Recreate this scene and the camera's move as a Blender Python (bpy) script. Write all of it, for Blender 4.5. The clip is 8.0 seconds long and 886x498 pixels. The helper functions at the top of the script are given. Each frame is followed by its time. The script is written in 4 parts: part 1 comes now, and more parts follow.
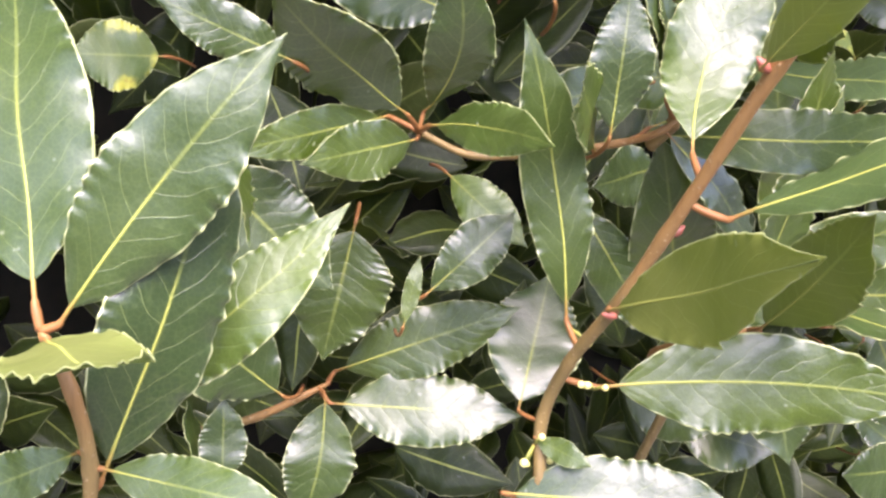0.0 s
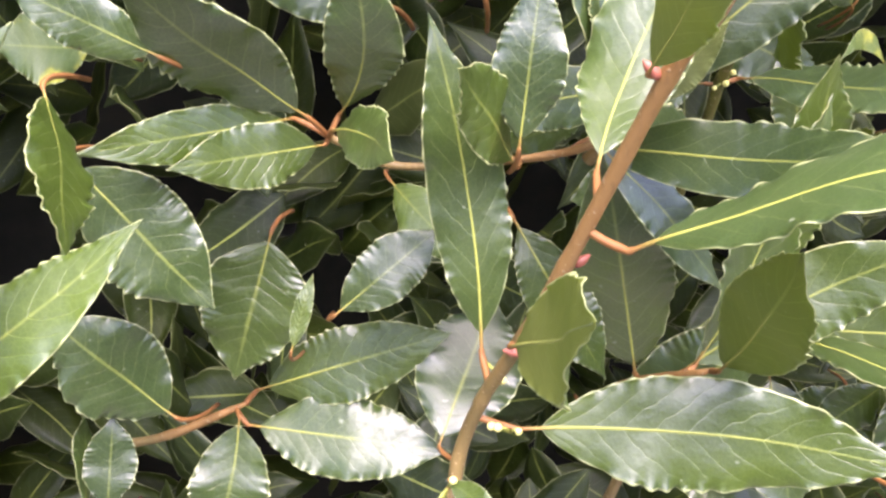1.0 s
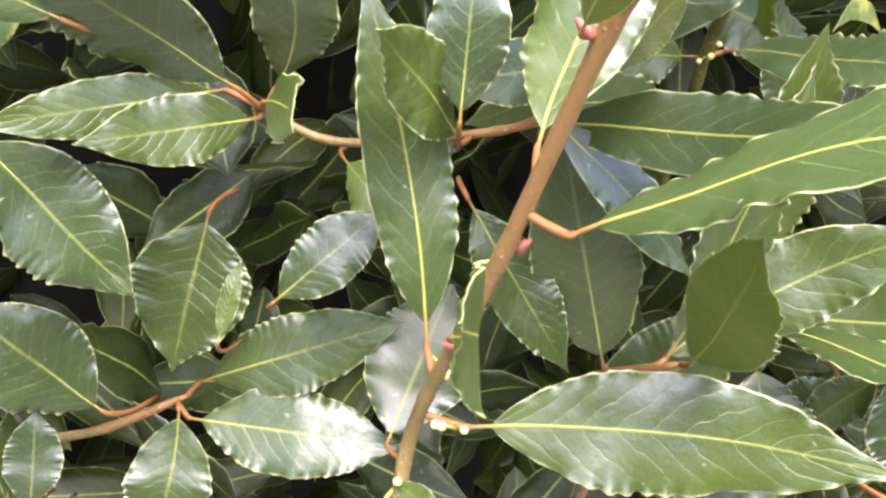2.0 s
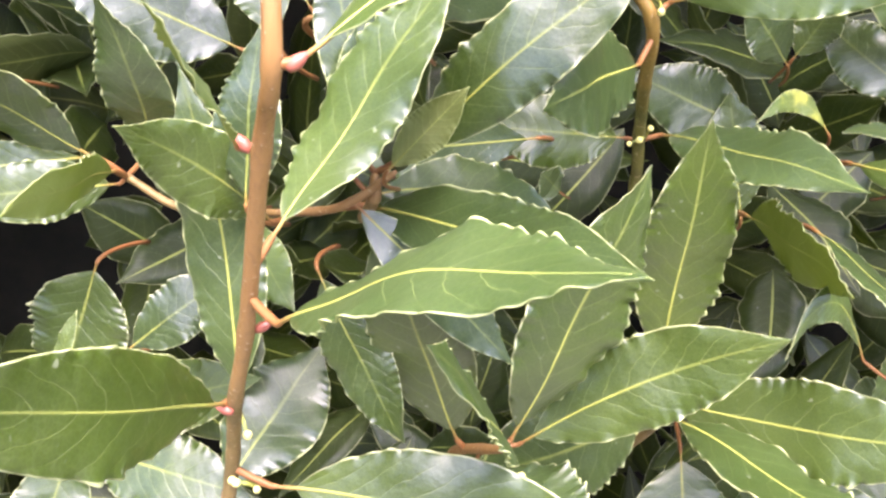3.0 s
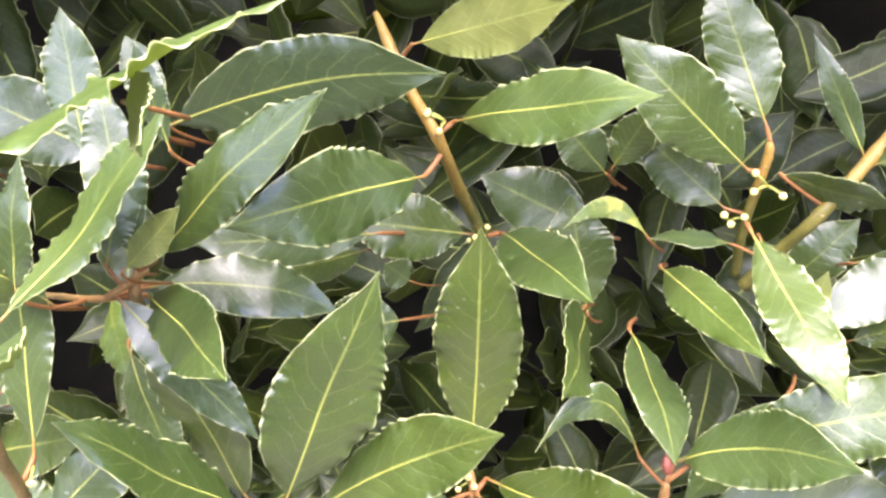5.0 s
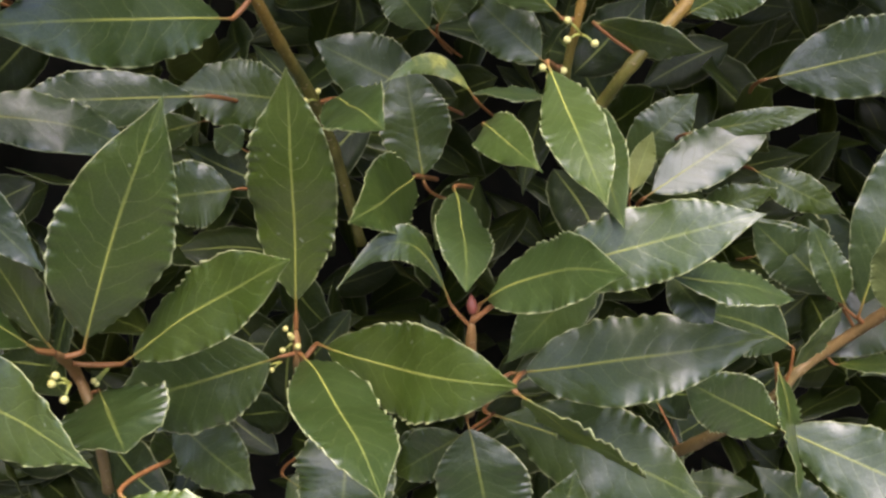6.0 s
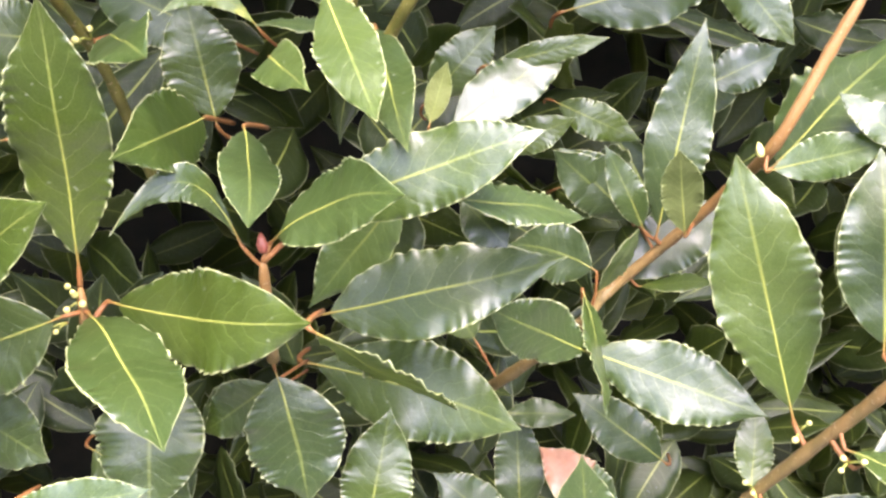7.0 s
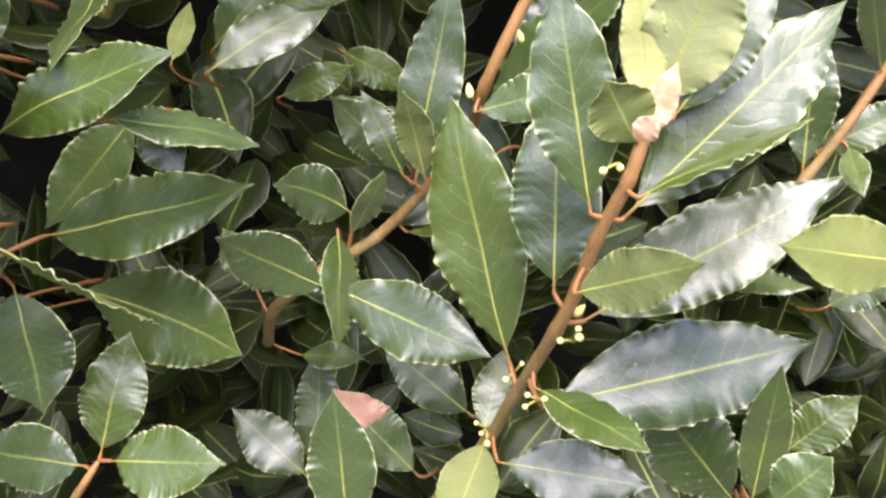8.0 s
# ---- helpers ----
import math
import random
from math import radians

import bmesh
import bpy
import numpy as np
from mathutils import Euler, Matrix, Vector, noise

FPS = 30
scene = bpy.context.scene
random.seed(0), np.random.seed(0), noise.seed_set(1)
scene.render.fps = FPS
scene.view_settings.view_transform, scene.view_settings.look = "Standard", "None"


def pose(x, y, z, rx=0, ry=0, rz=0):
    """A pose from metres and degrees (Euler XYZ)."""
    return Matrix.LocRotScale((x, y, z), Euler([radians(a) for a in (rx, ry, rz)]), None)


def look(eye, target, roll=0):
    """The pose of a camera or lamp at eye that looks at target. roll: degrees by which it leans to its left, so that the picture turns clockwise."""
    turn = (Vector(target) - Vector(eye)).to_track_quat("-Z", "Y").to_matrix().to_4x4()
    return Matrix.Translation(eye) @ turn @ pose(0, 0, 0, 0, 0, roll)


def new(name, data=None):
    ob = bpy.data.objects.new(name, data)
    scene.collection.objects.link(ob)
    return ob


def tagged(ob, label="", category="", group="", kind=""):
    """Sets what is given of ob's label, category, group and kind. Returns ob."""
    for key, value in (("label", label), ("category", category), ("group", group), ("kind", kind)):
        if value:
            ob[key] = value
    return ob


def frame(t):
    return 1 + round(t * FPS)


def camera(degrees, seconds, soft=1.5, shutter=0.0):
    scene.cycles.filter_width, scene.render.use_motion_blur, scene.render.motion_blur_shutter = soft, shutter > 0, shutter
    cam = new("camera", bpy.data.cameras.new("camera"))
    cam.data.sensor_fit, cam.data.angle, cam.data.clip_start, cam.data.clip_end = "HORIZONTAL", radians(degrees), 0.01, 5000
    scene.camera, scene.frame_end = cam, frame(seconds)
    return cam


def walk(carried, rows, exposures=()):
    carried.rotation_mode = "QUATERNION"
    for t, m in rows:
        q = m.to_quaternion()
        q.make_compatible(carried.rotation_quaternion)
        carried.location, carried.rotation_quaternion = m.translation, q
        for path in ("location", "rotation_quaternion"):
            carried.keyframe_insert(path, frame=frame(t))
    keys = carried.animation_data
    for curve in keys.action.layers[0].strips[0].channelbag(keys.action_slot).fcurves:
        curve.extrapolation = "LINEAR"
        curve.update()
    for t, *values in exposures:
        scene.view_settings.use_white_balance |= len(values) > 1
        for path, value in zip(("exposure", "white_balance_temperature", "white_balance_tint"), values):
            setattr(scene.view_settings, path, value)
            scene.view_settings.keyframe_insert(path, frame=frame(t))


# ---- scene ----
EXPOSURES = [(0.0, 3.00, 6500, 32), (1.0, 3.12, 6500, 32), (2.5, 3.27, 6500, 27), (3.0, 3.49, 6500, 32), (3.5, 3.72, 6500, 37), (4.2, 4.07, 6500, 36), (5.3, 3.34, 6500, 30), (5.5, 3.12, 6500, 30), (6.0, 2.07, 6500, 26), (6.5, 2.75, 6500, 24), (7.0, 3.35, 6500, 29), (7.5, 3.35, 6500, 29), (8.0, 2.77, 6500, 28)]
cam = camera(54.0, 8.0, soft=2.6)
PATH = [
    (0, (0.01100, 0.04600, 0.02800), (0.03934, 0.33249, -0.05637), 0.96),
    (0.5, (0.04375, 0.06079, 0.02675), (0.05552, 0.34839, -0.05781), 0.87),
    (1, (0.05805, 0.06800, 0.02736), (0.05493, 0.35549, -0.05830), 1.47),
    (1.2, (0.06089, 0.07674, 0.02513), (0.05908, 0.36413, -0.06090), 1.43),
    (2.3, (0.09137, 0.08462, 0.02331), (0.07575, 0.36943, -0.06964), 1.48),
    (2.5, (0.11295, 0.08482, 0.02374), (0.08264, 0.36923, -0.06676), 2.48),
    (3, (0.14787, 0.08623, 0.03893), (0.09084, 0.36899, -0.04352), 3.28),
    (3.5, (0.15934, 0.10448, 0.05080), (0.09791, 0.38717, -0.02866), 2.89),
    (4, (0.16658, 0.11501, 0.06088), (0.11456, 0.40034, -0.01578), 1.87),
    (4.2, (0.17544, 0.10973, 0.06395), (0.11262, 0.39374, -0.00947), 2.08),
    (5.3, (0.27293, 0.08847, 0.06133), (0.16420, 0.36009, -0.00499), 3.36),
    (5.5, (0.27912, 0.08849, 0.04952), (0.17414, 0.36144, -0.01739), 3.47),
    (6, (0.29785, 0.09987, 0.02518), (0.20825, 0.37682, -0.04741), 3.84),
    (6.5, (0.31987, 0.10452, 0.01244), (0.25259, 0.38725, -0.06196), 3.92),
    (7, (0.31502, 0.10986, 0.01445), (0.27459, 0.39604, -0.06598), 2.91),
    (7.5, (0.34397, 0.11466, 0.00698), (0.30646, 0.40080, -0.07496), 2.04),
    (8, (0.43622, 0.11851, 0.00461), (0.37170, 0.39920, -0.07937), 3.87),
]
walk(cam, [(t, look(eye, target, roll)) for t, eye, target, roll in PATH], EXPOSURES)
# ---- light ----
world = bpy.data.worlds.new("sky")
scene.world = world
world.use_nodes = True
wn = world.node_tree.nodes
sky = wn.new("ShaderNodeTexSky")
sky.sky_type = "NISHITA"
sky.sun_disc = False
SUN_EL, SUN_AZ = radians(60), radians(165)
sky.sun_elevation, sky.sun_rotation = SUN_EL, SUN_AZ
sky.dust_density, sky.air_density = 3.0, 1.0
world.node_tree.links.new(sky.outputs[0], wn["Background"].inputs[0])
wn["Background"].inputs["Strength"].default_value = 0.125
sun_data = bpy.data.lights.new("sun", "SUN")
sun_data.energy, sun_data.angle, sun_data.color = 1.25, radians(55), (0.97, 0.98, 1.0)
sun = new("sun", sun_data)
sun_from = Vector((math.sin(SUN_AZ) * math.cos(SUN_EL), math.cos(SUN_AZ) * math.cos(SUN_EL), math.sin(SUN_EL)))
sun.matrix_world = look(sun_from * 5, (0, 0, 0))


# ---- materials ----
class Nodes:
    """A short way to write a node material."""

    def __init__(self, name):
        self.mat = bpy.data.materials.new(name)
        self.mat.use_nodes = True
        self.tree = self.mat.node_tree
        self.bsdf = self.tree.nodes["Principled BSDF"]
        self.out = self.tree.nodes["Material Output"]

    def add(self, kind, **inputs):
        n = self.tree.nodes.new("ShaderNode" + kind)
        for key, value in inputs.items():
            if key == "p_operation":
                n.operation = value
            elif key == "p_use_clamp":
                n.use_clamp = value
            elif key == "p_data_type":
                n.data_type = value
            elif key == "p_blend_type":
                n.blend_type = value
            elif key == "p_interpolation_type":
                n.interpolation_type = value
            elif key == "p_uv_map":
                n.uv_map = value
            elif key == "p_feature":
                n.feature = value
            else:
                self.put(n.inputs[int(key[1:])] if key[0] == "i" and key[1:].isdigit() else n.inputs[key.replace("_", " ")], value)
        return n

    def put(self, socket, value):
        if isinstance(value, bpy.types.NodeSocket):
            self.tree.links.new(value, socket)
        else:
            socket.default_value = value

    def math(self, op, a, b=0.0, c=0.0, clamp=False):
        return self.add("Math", p_operation=op, p_use_clamp=clamp, i0=a, i1=b, i2=c).outputs[0]

    def mix(self, fac, a, b, blend="MIX"):
        n = self.add("Mix", p_data_type="RGBA", p_blend_type=blend, i0=fac)
        self.put(n.inputs[6], a)
        self.put(n.inputs[7], b)
        return n.outputs[2]

    def step(self, value, low, high):
        return self.add("MapRange", p_interpolation_type="SMOOTHSTEP", i0=value, i1=low, i2=high).outputs[0]

    def noise(self, vector, scale, detail=3.0, rough=0.55):
        return self.add("TexNoise", Vector=vector, Scale=scale, Detail=detail, Roughness=rough).outputs["Fac"]


def rgb(r, g, b):
    return (r, g, b, 1.0)


def leaf_material(name, face, pale, rough, under, yellow=0.0, dry=False, rib=0.35, gloss=1.0):
    """Leathery leaf: the u runs along the leaf, v across from -1 to 1 (kept as 0 to 1)."""
    k = Nodes(name)
    uv = k.add("UVMap", p_uv_map="leaf").outputs[0]
    sep = k.add("SeparateXYZ", i0=uv)
    u, v = sep.outputs[0], sep.outputs[1]
    across = k.math("ABSOLUTE", k.math("MULTIPLY_ADD", v, 2.0, -1.0))
    where = k.add("TexCoord").outputs["Object"]
    rnd = k.add("ObjectInfo").outputs["Random"]
    shift = k.add("VectorMath", p_operation="ADD", i0=where, i1=k.add("CombineXYZ", i0=rnd, i1=rnd, i2=rnd).outputs[0]).outputs[0]
    blotch = k.noise(shift, 55.0, 4.0)
    fine = k.noise(shift, 900.0, 2.0)
    # side veins leave the midrib slantwise and fade towards the rim
    slant = k.math("MULTIPLY_ADD", k.math("POWER", across, 1.25), -0.19, u)
    wob = k.math("MULTIPLY_ADD", k.noise(shift, 90.0, 2.0), 0.10, slant)
    saw = k.math("PINGPONG", k.math("MULTIPLY", wob, 11.0), 0.5)
    vein = k.math("SUBTRACT", 1.0, k.step(saw, 0.0, 0.036))
    vein = k.math("MULTIPLY", vein, k.step(across, 1.0, 0.55))
    net = k.add("TexVoronoi", p_feature="DISTANCE_TO_EDGE", Vector=shift, Scale=900.0).outputs["Distance"]
    net = k.math("SUBTRACT", 1.0, k.step(net, 0.0, 0.12))
    col = k.mix(k.step(blotch, 0.35, 0.7), face, pale)
    hue = k.add("HueSaturation", Hue=k.math("MULTIPLY_ADD", rnd, -0.035, 0.515), Saturation=k.math("MULTIPLY_ADD", rnd, 0.2, 0.88), Value=k.math("MULTIPLY_ADD", rnd, 0.5, 0.78), Color=col)
    col = hue.outputs[0]
    col = k.mix(k.math("MULTIPLY", vein, 0.6 if under else 0.30), col, rgb(0.30, 0.36, 0.10) if not under else rgb(0.36, 0.40, 0.12))
    col = k.mix(k.math("MULTIPLY", net, 0.10), col, rgb(0.28, 0.36, 0.10))
    col = k.mix(k.math("MULTIPLY", k.step(across, 0.06, 0.0), 0.9 if under else rib), col, rgb(0.36, 0.41, 0.11) if under else rgb(0.34, 0.40, 0.08))
    # dust and pale specks
    speck = k.step(k.noise(shift, 420.0, 1.0), 0.74, 0.80)
    col = k.mix(k.math("MULTIPLY", speck, 0.35), col, rgb(0.42, 0.46, 0.30))
    if yellow:
        part = k.step(k.math("MULTIPLY_ADD", u, -0.22, k.noise(shift, 45.0, 5.0)), 0.52 - yellow, 0.60 - yellow)
        col = k.mix(part, col, rgb(0.42, 0.42, 0.05))
        brown = k.step(k.noise(shift, 210.0, 3.0), 0.60, 0.68)
        col = k.mix(k.math("MULTIPLY", brown, part), col, rgb(0.22, 0.10, 0.03))
    if dry:
        end = k.step(k.math("MULTIPLY_ADD", k.noise(shift, 120.0, 3.0), 0.2, u), 0.62, 0.66)
        col = k.mix(end, col, k.mix(k.noise(shift, 300.0, 3.0), rgb(0.24, 0.07, 0.03), rgb(0.44, 0.24, 0.12)))
    edge = k.math("MULTIPLY_ADD", k.noise(shift, 240.0, 3.0), 0.09, k.math("SUBTRACT", across, 0.02))
    rim = k.step(edge, 0.985, 1.012)
    col = k.mix(k.math("MULTIPLY", rim, 0.85), col, rgb(0.46, 0.50, 0.22))
    k.put(k.bsdf.inputs["Base Color"], col)
    k.put(k.bsdf.inputs["Roughness"], k.math("MULTIPLY_ADD", blotch, 0.16, rough))
    k.put(k.bsdf.inputs["Specular IOR Level"], 0.3 if under else 0.95 * gloss)
    height = k.math("MULTIPLY_ADD", vein, 0.14 if under else -0.1, k.math("MULTIPLY", fine, 0.12))
    height = k.math("ADD", height, k.math("MULTIPLY", k.noise(shift, 190.0, 3.0), 0.9))
    # the blade swells between the side veins, and dips softly here and there
    height = k.math("MULTIPLY_ADD", k.math("SQRT", saw), -0.1 if under else k.math("MULTIPLY", rnd, 0.28), height)
    height = k.math("MULTIPLY_ADD", k.noise(shift, 70.0, 1.0), 2.2, height)
    bump = k.add("Bump", Strength=0.6, Distance=0.0005, Height=height)
    k.put(k.bsdf.inputs["Normal"], bump.outputs[0])
    trans = k.add("BsdfTranslucent", Color=k.mix(0.45 if under else 0.75, col, rgb(0.58, 0.68, 0.25) if under else rgb(0.60, 0.78, 0.08)), Normal=bump.outputs[0])
    both = k.add("MixShader", i0=0.46 if under else 0.18, i1=k.bsdf.outputs[0], i2=trans.outputs[0])
    k.put(k.out.inputs["Surface"], both.outputs[0])
    return k.mat


def rib_material():
    """Midrib and leaf stalk: red at the stalk, pale yellow along the blade."""
    k = Nodes("midrib")
    uv = k.add("UVMap", p_uv_map="leaf").outputs[0]
    u = k.add("SeparateXYZ", i0=uv).outputs[0]
    where = k.add("TexCoord").outputs["Object"]
    n = k.noise(where, 300.0, 3.0)
    col = k.mix(k.step(u, 0.03, 0.16), rgb(0.24, 0.09, 0.03), rgb(0.33, 0.36, 0.07))
    col = k.mix(k.step(u, 0.55, 1.0), col, rgb(0.17, 0.23, 0.06))
    col = k.mix(k.math("MULTIPLY", n, 0.3), col, rgb(0.24, 0.20, 0.05))
    k.put(k.bsdf.inputs["Base Color"], col)
    k.put(k.bsdf.inputs["Roughness"], 0.45)
    k.put(k.bsdf.inputs["Specular IOR Level"], 0.3)
    return k.mat


def bark_material(name, lit, dark, tip):
    """Young bark, olive-brown at the foot of a shoot and redder towards its end, with pores."""
    k = Nodes(name)
    where = k.add("TexCoord").outputs["Object"]
    u = k.add("SeparateXYZ", i0=k.add("UVMap", p_uv_map="leaf").outputs[0]).outputs[0]
    long = k.add("Mapping", Vector=where, Scale=(1.0, 1.0, 0.25)).outputs[0]
    n = k.noise(long, 140.0, 4.0)
    streak = k.noise(k.add("Mapping", Vector=where, Scale=(1.0, 1.0, 0.12)).outputs[0], 900.0, 3.0)
    pore = k.step(k.noise(where, 800.0, 1.0), 0.66, 0.74)
    col = k.mix(k.step(n, 0.35, 0.65), dark, lit)
    col = k.mix(k.step(k.math("MULTIPLY_ADD", n, 0.3, u), 0.50, 0.80), col, tip)
    col = k.mix(k.math("MULTIPLY", k.step(streak, 0.5, 0.75), 0.3), col, rgb(0.10, 0.055, 0.025))
    col = k.mix(k.math("MULTIPLY", pore, 0.5), col, rgb(0.45, 0.33, 0.18))
    k.put(k.bsdf.inputs["Base Color"], col)
    k.put(k.bsdf.inputs["Roughness"], 0.5)
    k.put(k.bsdf.inputs["Specular IOR Level"], 0.35)
    bump = k.add("Bump", Strength=0.7, Distance=0.0004, Height=k.math("ADD", k.math("ADD", n, pore), streak))
    k.put(k.bsdf.inputs["Normal"], bump.outputs[0])
    return k.mat


def plain_material(name, a, b, scale, rough):
    k = Nodes(name)
    n = k.noise(k.add("TexCoord").outputs["Object"], scale, 4.0)
    k.put(k.bsdf.inputs["Base Color"], k.mix(k.step(n, 0.3, 0.7), a, b))
    k.put(k.bsdf.inputs["Roughness"], rough)
    return k.mat


TOP = leaf_material("leaf_top", rgb(0.0225, 0.047, 0.005), rgb(0.0325, 0.061, 0.007), 0.29, False)
TOP_FRESH = leaf_material("leaf_top_fresh", rgb(0.037, 0.070, 0.007), rgb(0.050, 0.086, 0.010), 0.31, False)
TOP_YELLOW = leaf_material("leaf_top_yellowing", rgb(0.045, 0.088, 0.006), rgb(0.065, 0.11, 0.009), 0.33, False, yellow=0.0)
TOP_GOLD = leaf_material("leaf_top_golden", rgb(0.05, 0.10, 0.012), rgb(0.11, 0.15, 0.02), 0.38, False, yellow=0.10)
TOP_DRY = leaf_material("leaf_top_dry_tip", rgb(0.035, 0.07, 0.006), rgb(0.055, 0.09, 0.01), 0.34, False, dry=True)
# darker, duller copy of the leaf top: the hedge's inner shade as colour
TOP_SHADED = leaf_material("shaded_leaf_top", rgb(0.012, 0.024, 0.003), rgb(0.019, 0.031, 0.004), 0.38, False, rib=0.8, gloss=0.4)
UNDER_FRESH = leaf_material("leaf_underside_fresh", rgb(0.25, 0.32, 0.07), rgb(0.30, 0.36, 0.09), 0.50, True)
# golden undersides put light shining through the blade into the colour
UNDER_GOLD = leaf_material("leaf_underside_golden", rgb(0.42, 0.46, 0.16), rgb(0.50, 0.52, 0.20), 0.50, True)
# underside copy with the same inner shade put into its colour
UNDER_SHADED = leaf_material("shaded_leaf_underside", rgb(0.085, 0.110, 0.026), rgb(0.105, 0.128, 0.036), 0.50, True)
UNDER = leaf_material("leaf_underside", rgb(0.165, 0.205, 0.048), rgb(0.205, 0.240, 0.068), 0.50, True)
RIB = rib_material()
BARK_RED = bark_material("red_young_bark", rgb(0.22, 0.15, 0.05), rgb(0.155, 0.11, 0.036), rgb(0.25, 0.135, 0.042))
BARK_OLIVE = bark_material("olive_bark", rgb(0.14, 0.13, 0.025), rgb(0.09, 0.09, 0.016), rgb(0.26, 0.16, 0.03))
BUD = plain_material("flower_bud", rgb(0.60, 0.56, 0.15), rgb(0.70, 0.66, 0.24), 500.0, 0.5)
PINK = plain_material("pink_bud_scale", rgb(0.33, 0.10, 0.06), rgb(0.23, 0.065, 0.036), 300.0, 0.45)
DRY = plain_material("dry_leaf", rgb(0.50, 0.27, 0.12), rgb(0.70, 0.52, 0.32), 200.0, 0.6)
# near-black tone that stands in for shade behind the gaps
CORE = plain_material("painted_shade", rgb(0.013, 0.014, 0.008), rgb(0.022, 0.02, 0.012), 60.0, 0.9)
BLOCKER = plain_material("blocker_grey", rgb(0.07, 0.07, 0.068), rgb(0.11, 0.108, 0.10), 8.0, 0.9)
PAVING = plain_material("pale_gravel", rgb(0.14, 0.135, 0.12), rgb(0.21, 0.20, 0.18), 40.0, 0.9)


# ---- building blocks ----
def part(name, verts, faces, mats, parent=None, uvs=None, slots=None, label="", smooth=True):
    me = bpy.data.meshes.new(name)
    me.from_pydata([tuple(p) for p in verts], [], faces)
    for m in mats:
        me.materials.append(m)
    if slots is not None:
        me.polygons.foreach_set("material_index", slots)
    if smooth:
        me.polygons.foreach_set("use_smooth", [True] * len(faces))
    if uvs is not None:
        layer = me.uv_layers.new(name="leaf")
        idx = np.empty(len(me.loops), dtype=np.int32)
        me.loops.foreach_get("vertex_index", idx)
        layer.data.foreach_set("uv", np.asarray(uvs, dtype=np.float32)[idx].ravel())
    ob = new(name, me)
    if parent:
        ob.parent = parent
    if label:
        tagged(ob, label)
    return ob


def frame_of(axis, normal):
    x = Vector(axis).normalized()
    n = Vector(normal)
    z = (n - x * n.dot(x)).normalized()
    return x, z.cross(x), z


def leaf_shape(base, tip, normal, width, bend, bow, fold, wave, seed, nu, nv, stalk=0.06):
    """Points of a wavy-rimmed lance-shaped leaf from its stalk's foot to its tip, and of its midrib."""
    rng = random.Random(seed)
    x, y, z = (np.array(v) for v in frame_of(Vector(tip) - Vector(base), normal))
    length = (Vector(tip) - Vector(base)).length
    s = np.linspace(0, 1, nu)
    su = stalk + (1 - stalk) * s
    a, b = rng.uniform(0.80, 1.0), rng.uniform(0.95, 1.2)
    shape = s ** a * (1 - s) ** b
    cut = rng.uniform(0.25, 0.5)
    shape *= 1 - cut * np.clip((s - 0.78) / 0.2, 0, 1) ** 1.3
    shape = shape / shape.max()
    ph = [rng.uniform(0, 6.28) for _ in range(8)]
    waves = rng.uniform(15, 21)
    v = np.array([-1, -0.965, -0.88, -0.7, -0.4, 0, 0.4, 0.7, 0.88, 0.965, 1]) if nv == 11 else np.linspace(-1, 1, nv)
    grid_s, grid_v = np.meshgrid(s, v, indexing="ij")
    half = 0.5 * width * shape
    ends = np.sin(np.pi * np.clip(grid_s, 0, 1)) ** 0.5
    rimw = np.abs(grid_v) ** 28
    nearw = np.abs(grid_v) ** 7
    broad = np.abs(grid_v) ** 2.5
    side = np.where(grid_v > 0, 1.0, -1.0)
    beat = 0.42 + 0.58 * np.sin(6.283 * 1.7 * grid_s + ph[4] + side)
    ripple = np.sin(6.283 * waves * grid_s + side * 1.3 + ph[0] + 2.6 * np.sin(9 * grid_s + ph[1] * side)) * beat
    ripple = ripple + 0.5 * np.sin(6.283 * waves * 0.57 * grid_s + ph[6] * side)
    slow = np.sin(6.283 * 1.6 * grid_s + ph[2] + side * ph[3]) + 0.6 * np.sin(6.283 * 4.3 * grid_s + ph[5] + side * ph[6])
    out = half[:, None] * grid_v * (1 + 0.027 * rimw * ripple + 0.030 * broad * slow)
    twist = rng.uniform(-0.35, 0.35)
    fold = fold * rng.uniform(0.9, 2.1)
    up = fold * np.abs(out) + wave * width * ends * (0.017 * rimw * ripple + 0.012 * nearw * ripple + 0.036 * broad * slow) + 0.010 * length * ends * np.sin(6.283 * 1.5 * grid_s + ph[7]) + twist * (grid_s - 0.45) * out
    up -= 0.055 * fold / 0.12 * width * grid_v ** 2 * shape[:, None]
    gu = su[:, None]
    arch = 4 * gu * (1 - gu)
    pts = np.array(base) + x * (length * gu)[..., None] + y * (out + bow * length * arch)[..., None] + z * (up + bend * length * arch)[..., None]
    # the tangent turns the cross section with the arch a little
    mid = []
    for q in np.linspace(0, 1, nu + 4):
        a = 4 * q * (1 - q)
        mid.append(np.array(base) + x * length * q + y * bow * length * a + z * bend * length * a)
    return pts, grid_s, grid_v, np.array(mid), (x, y, z), length


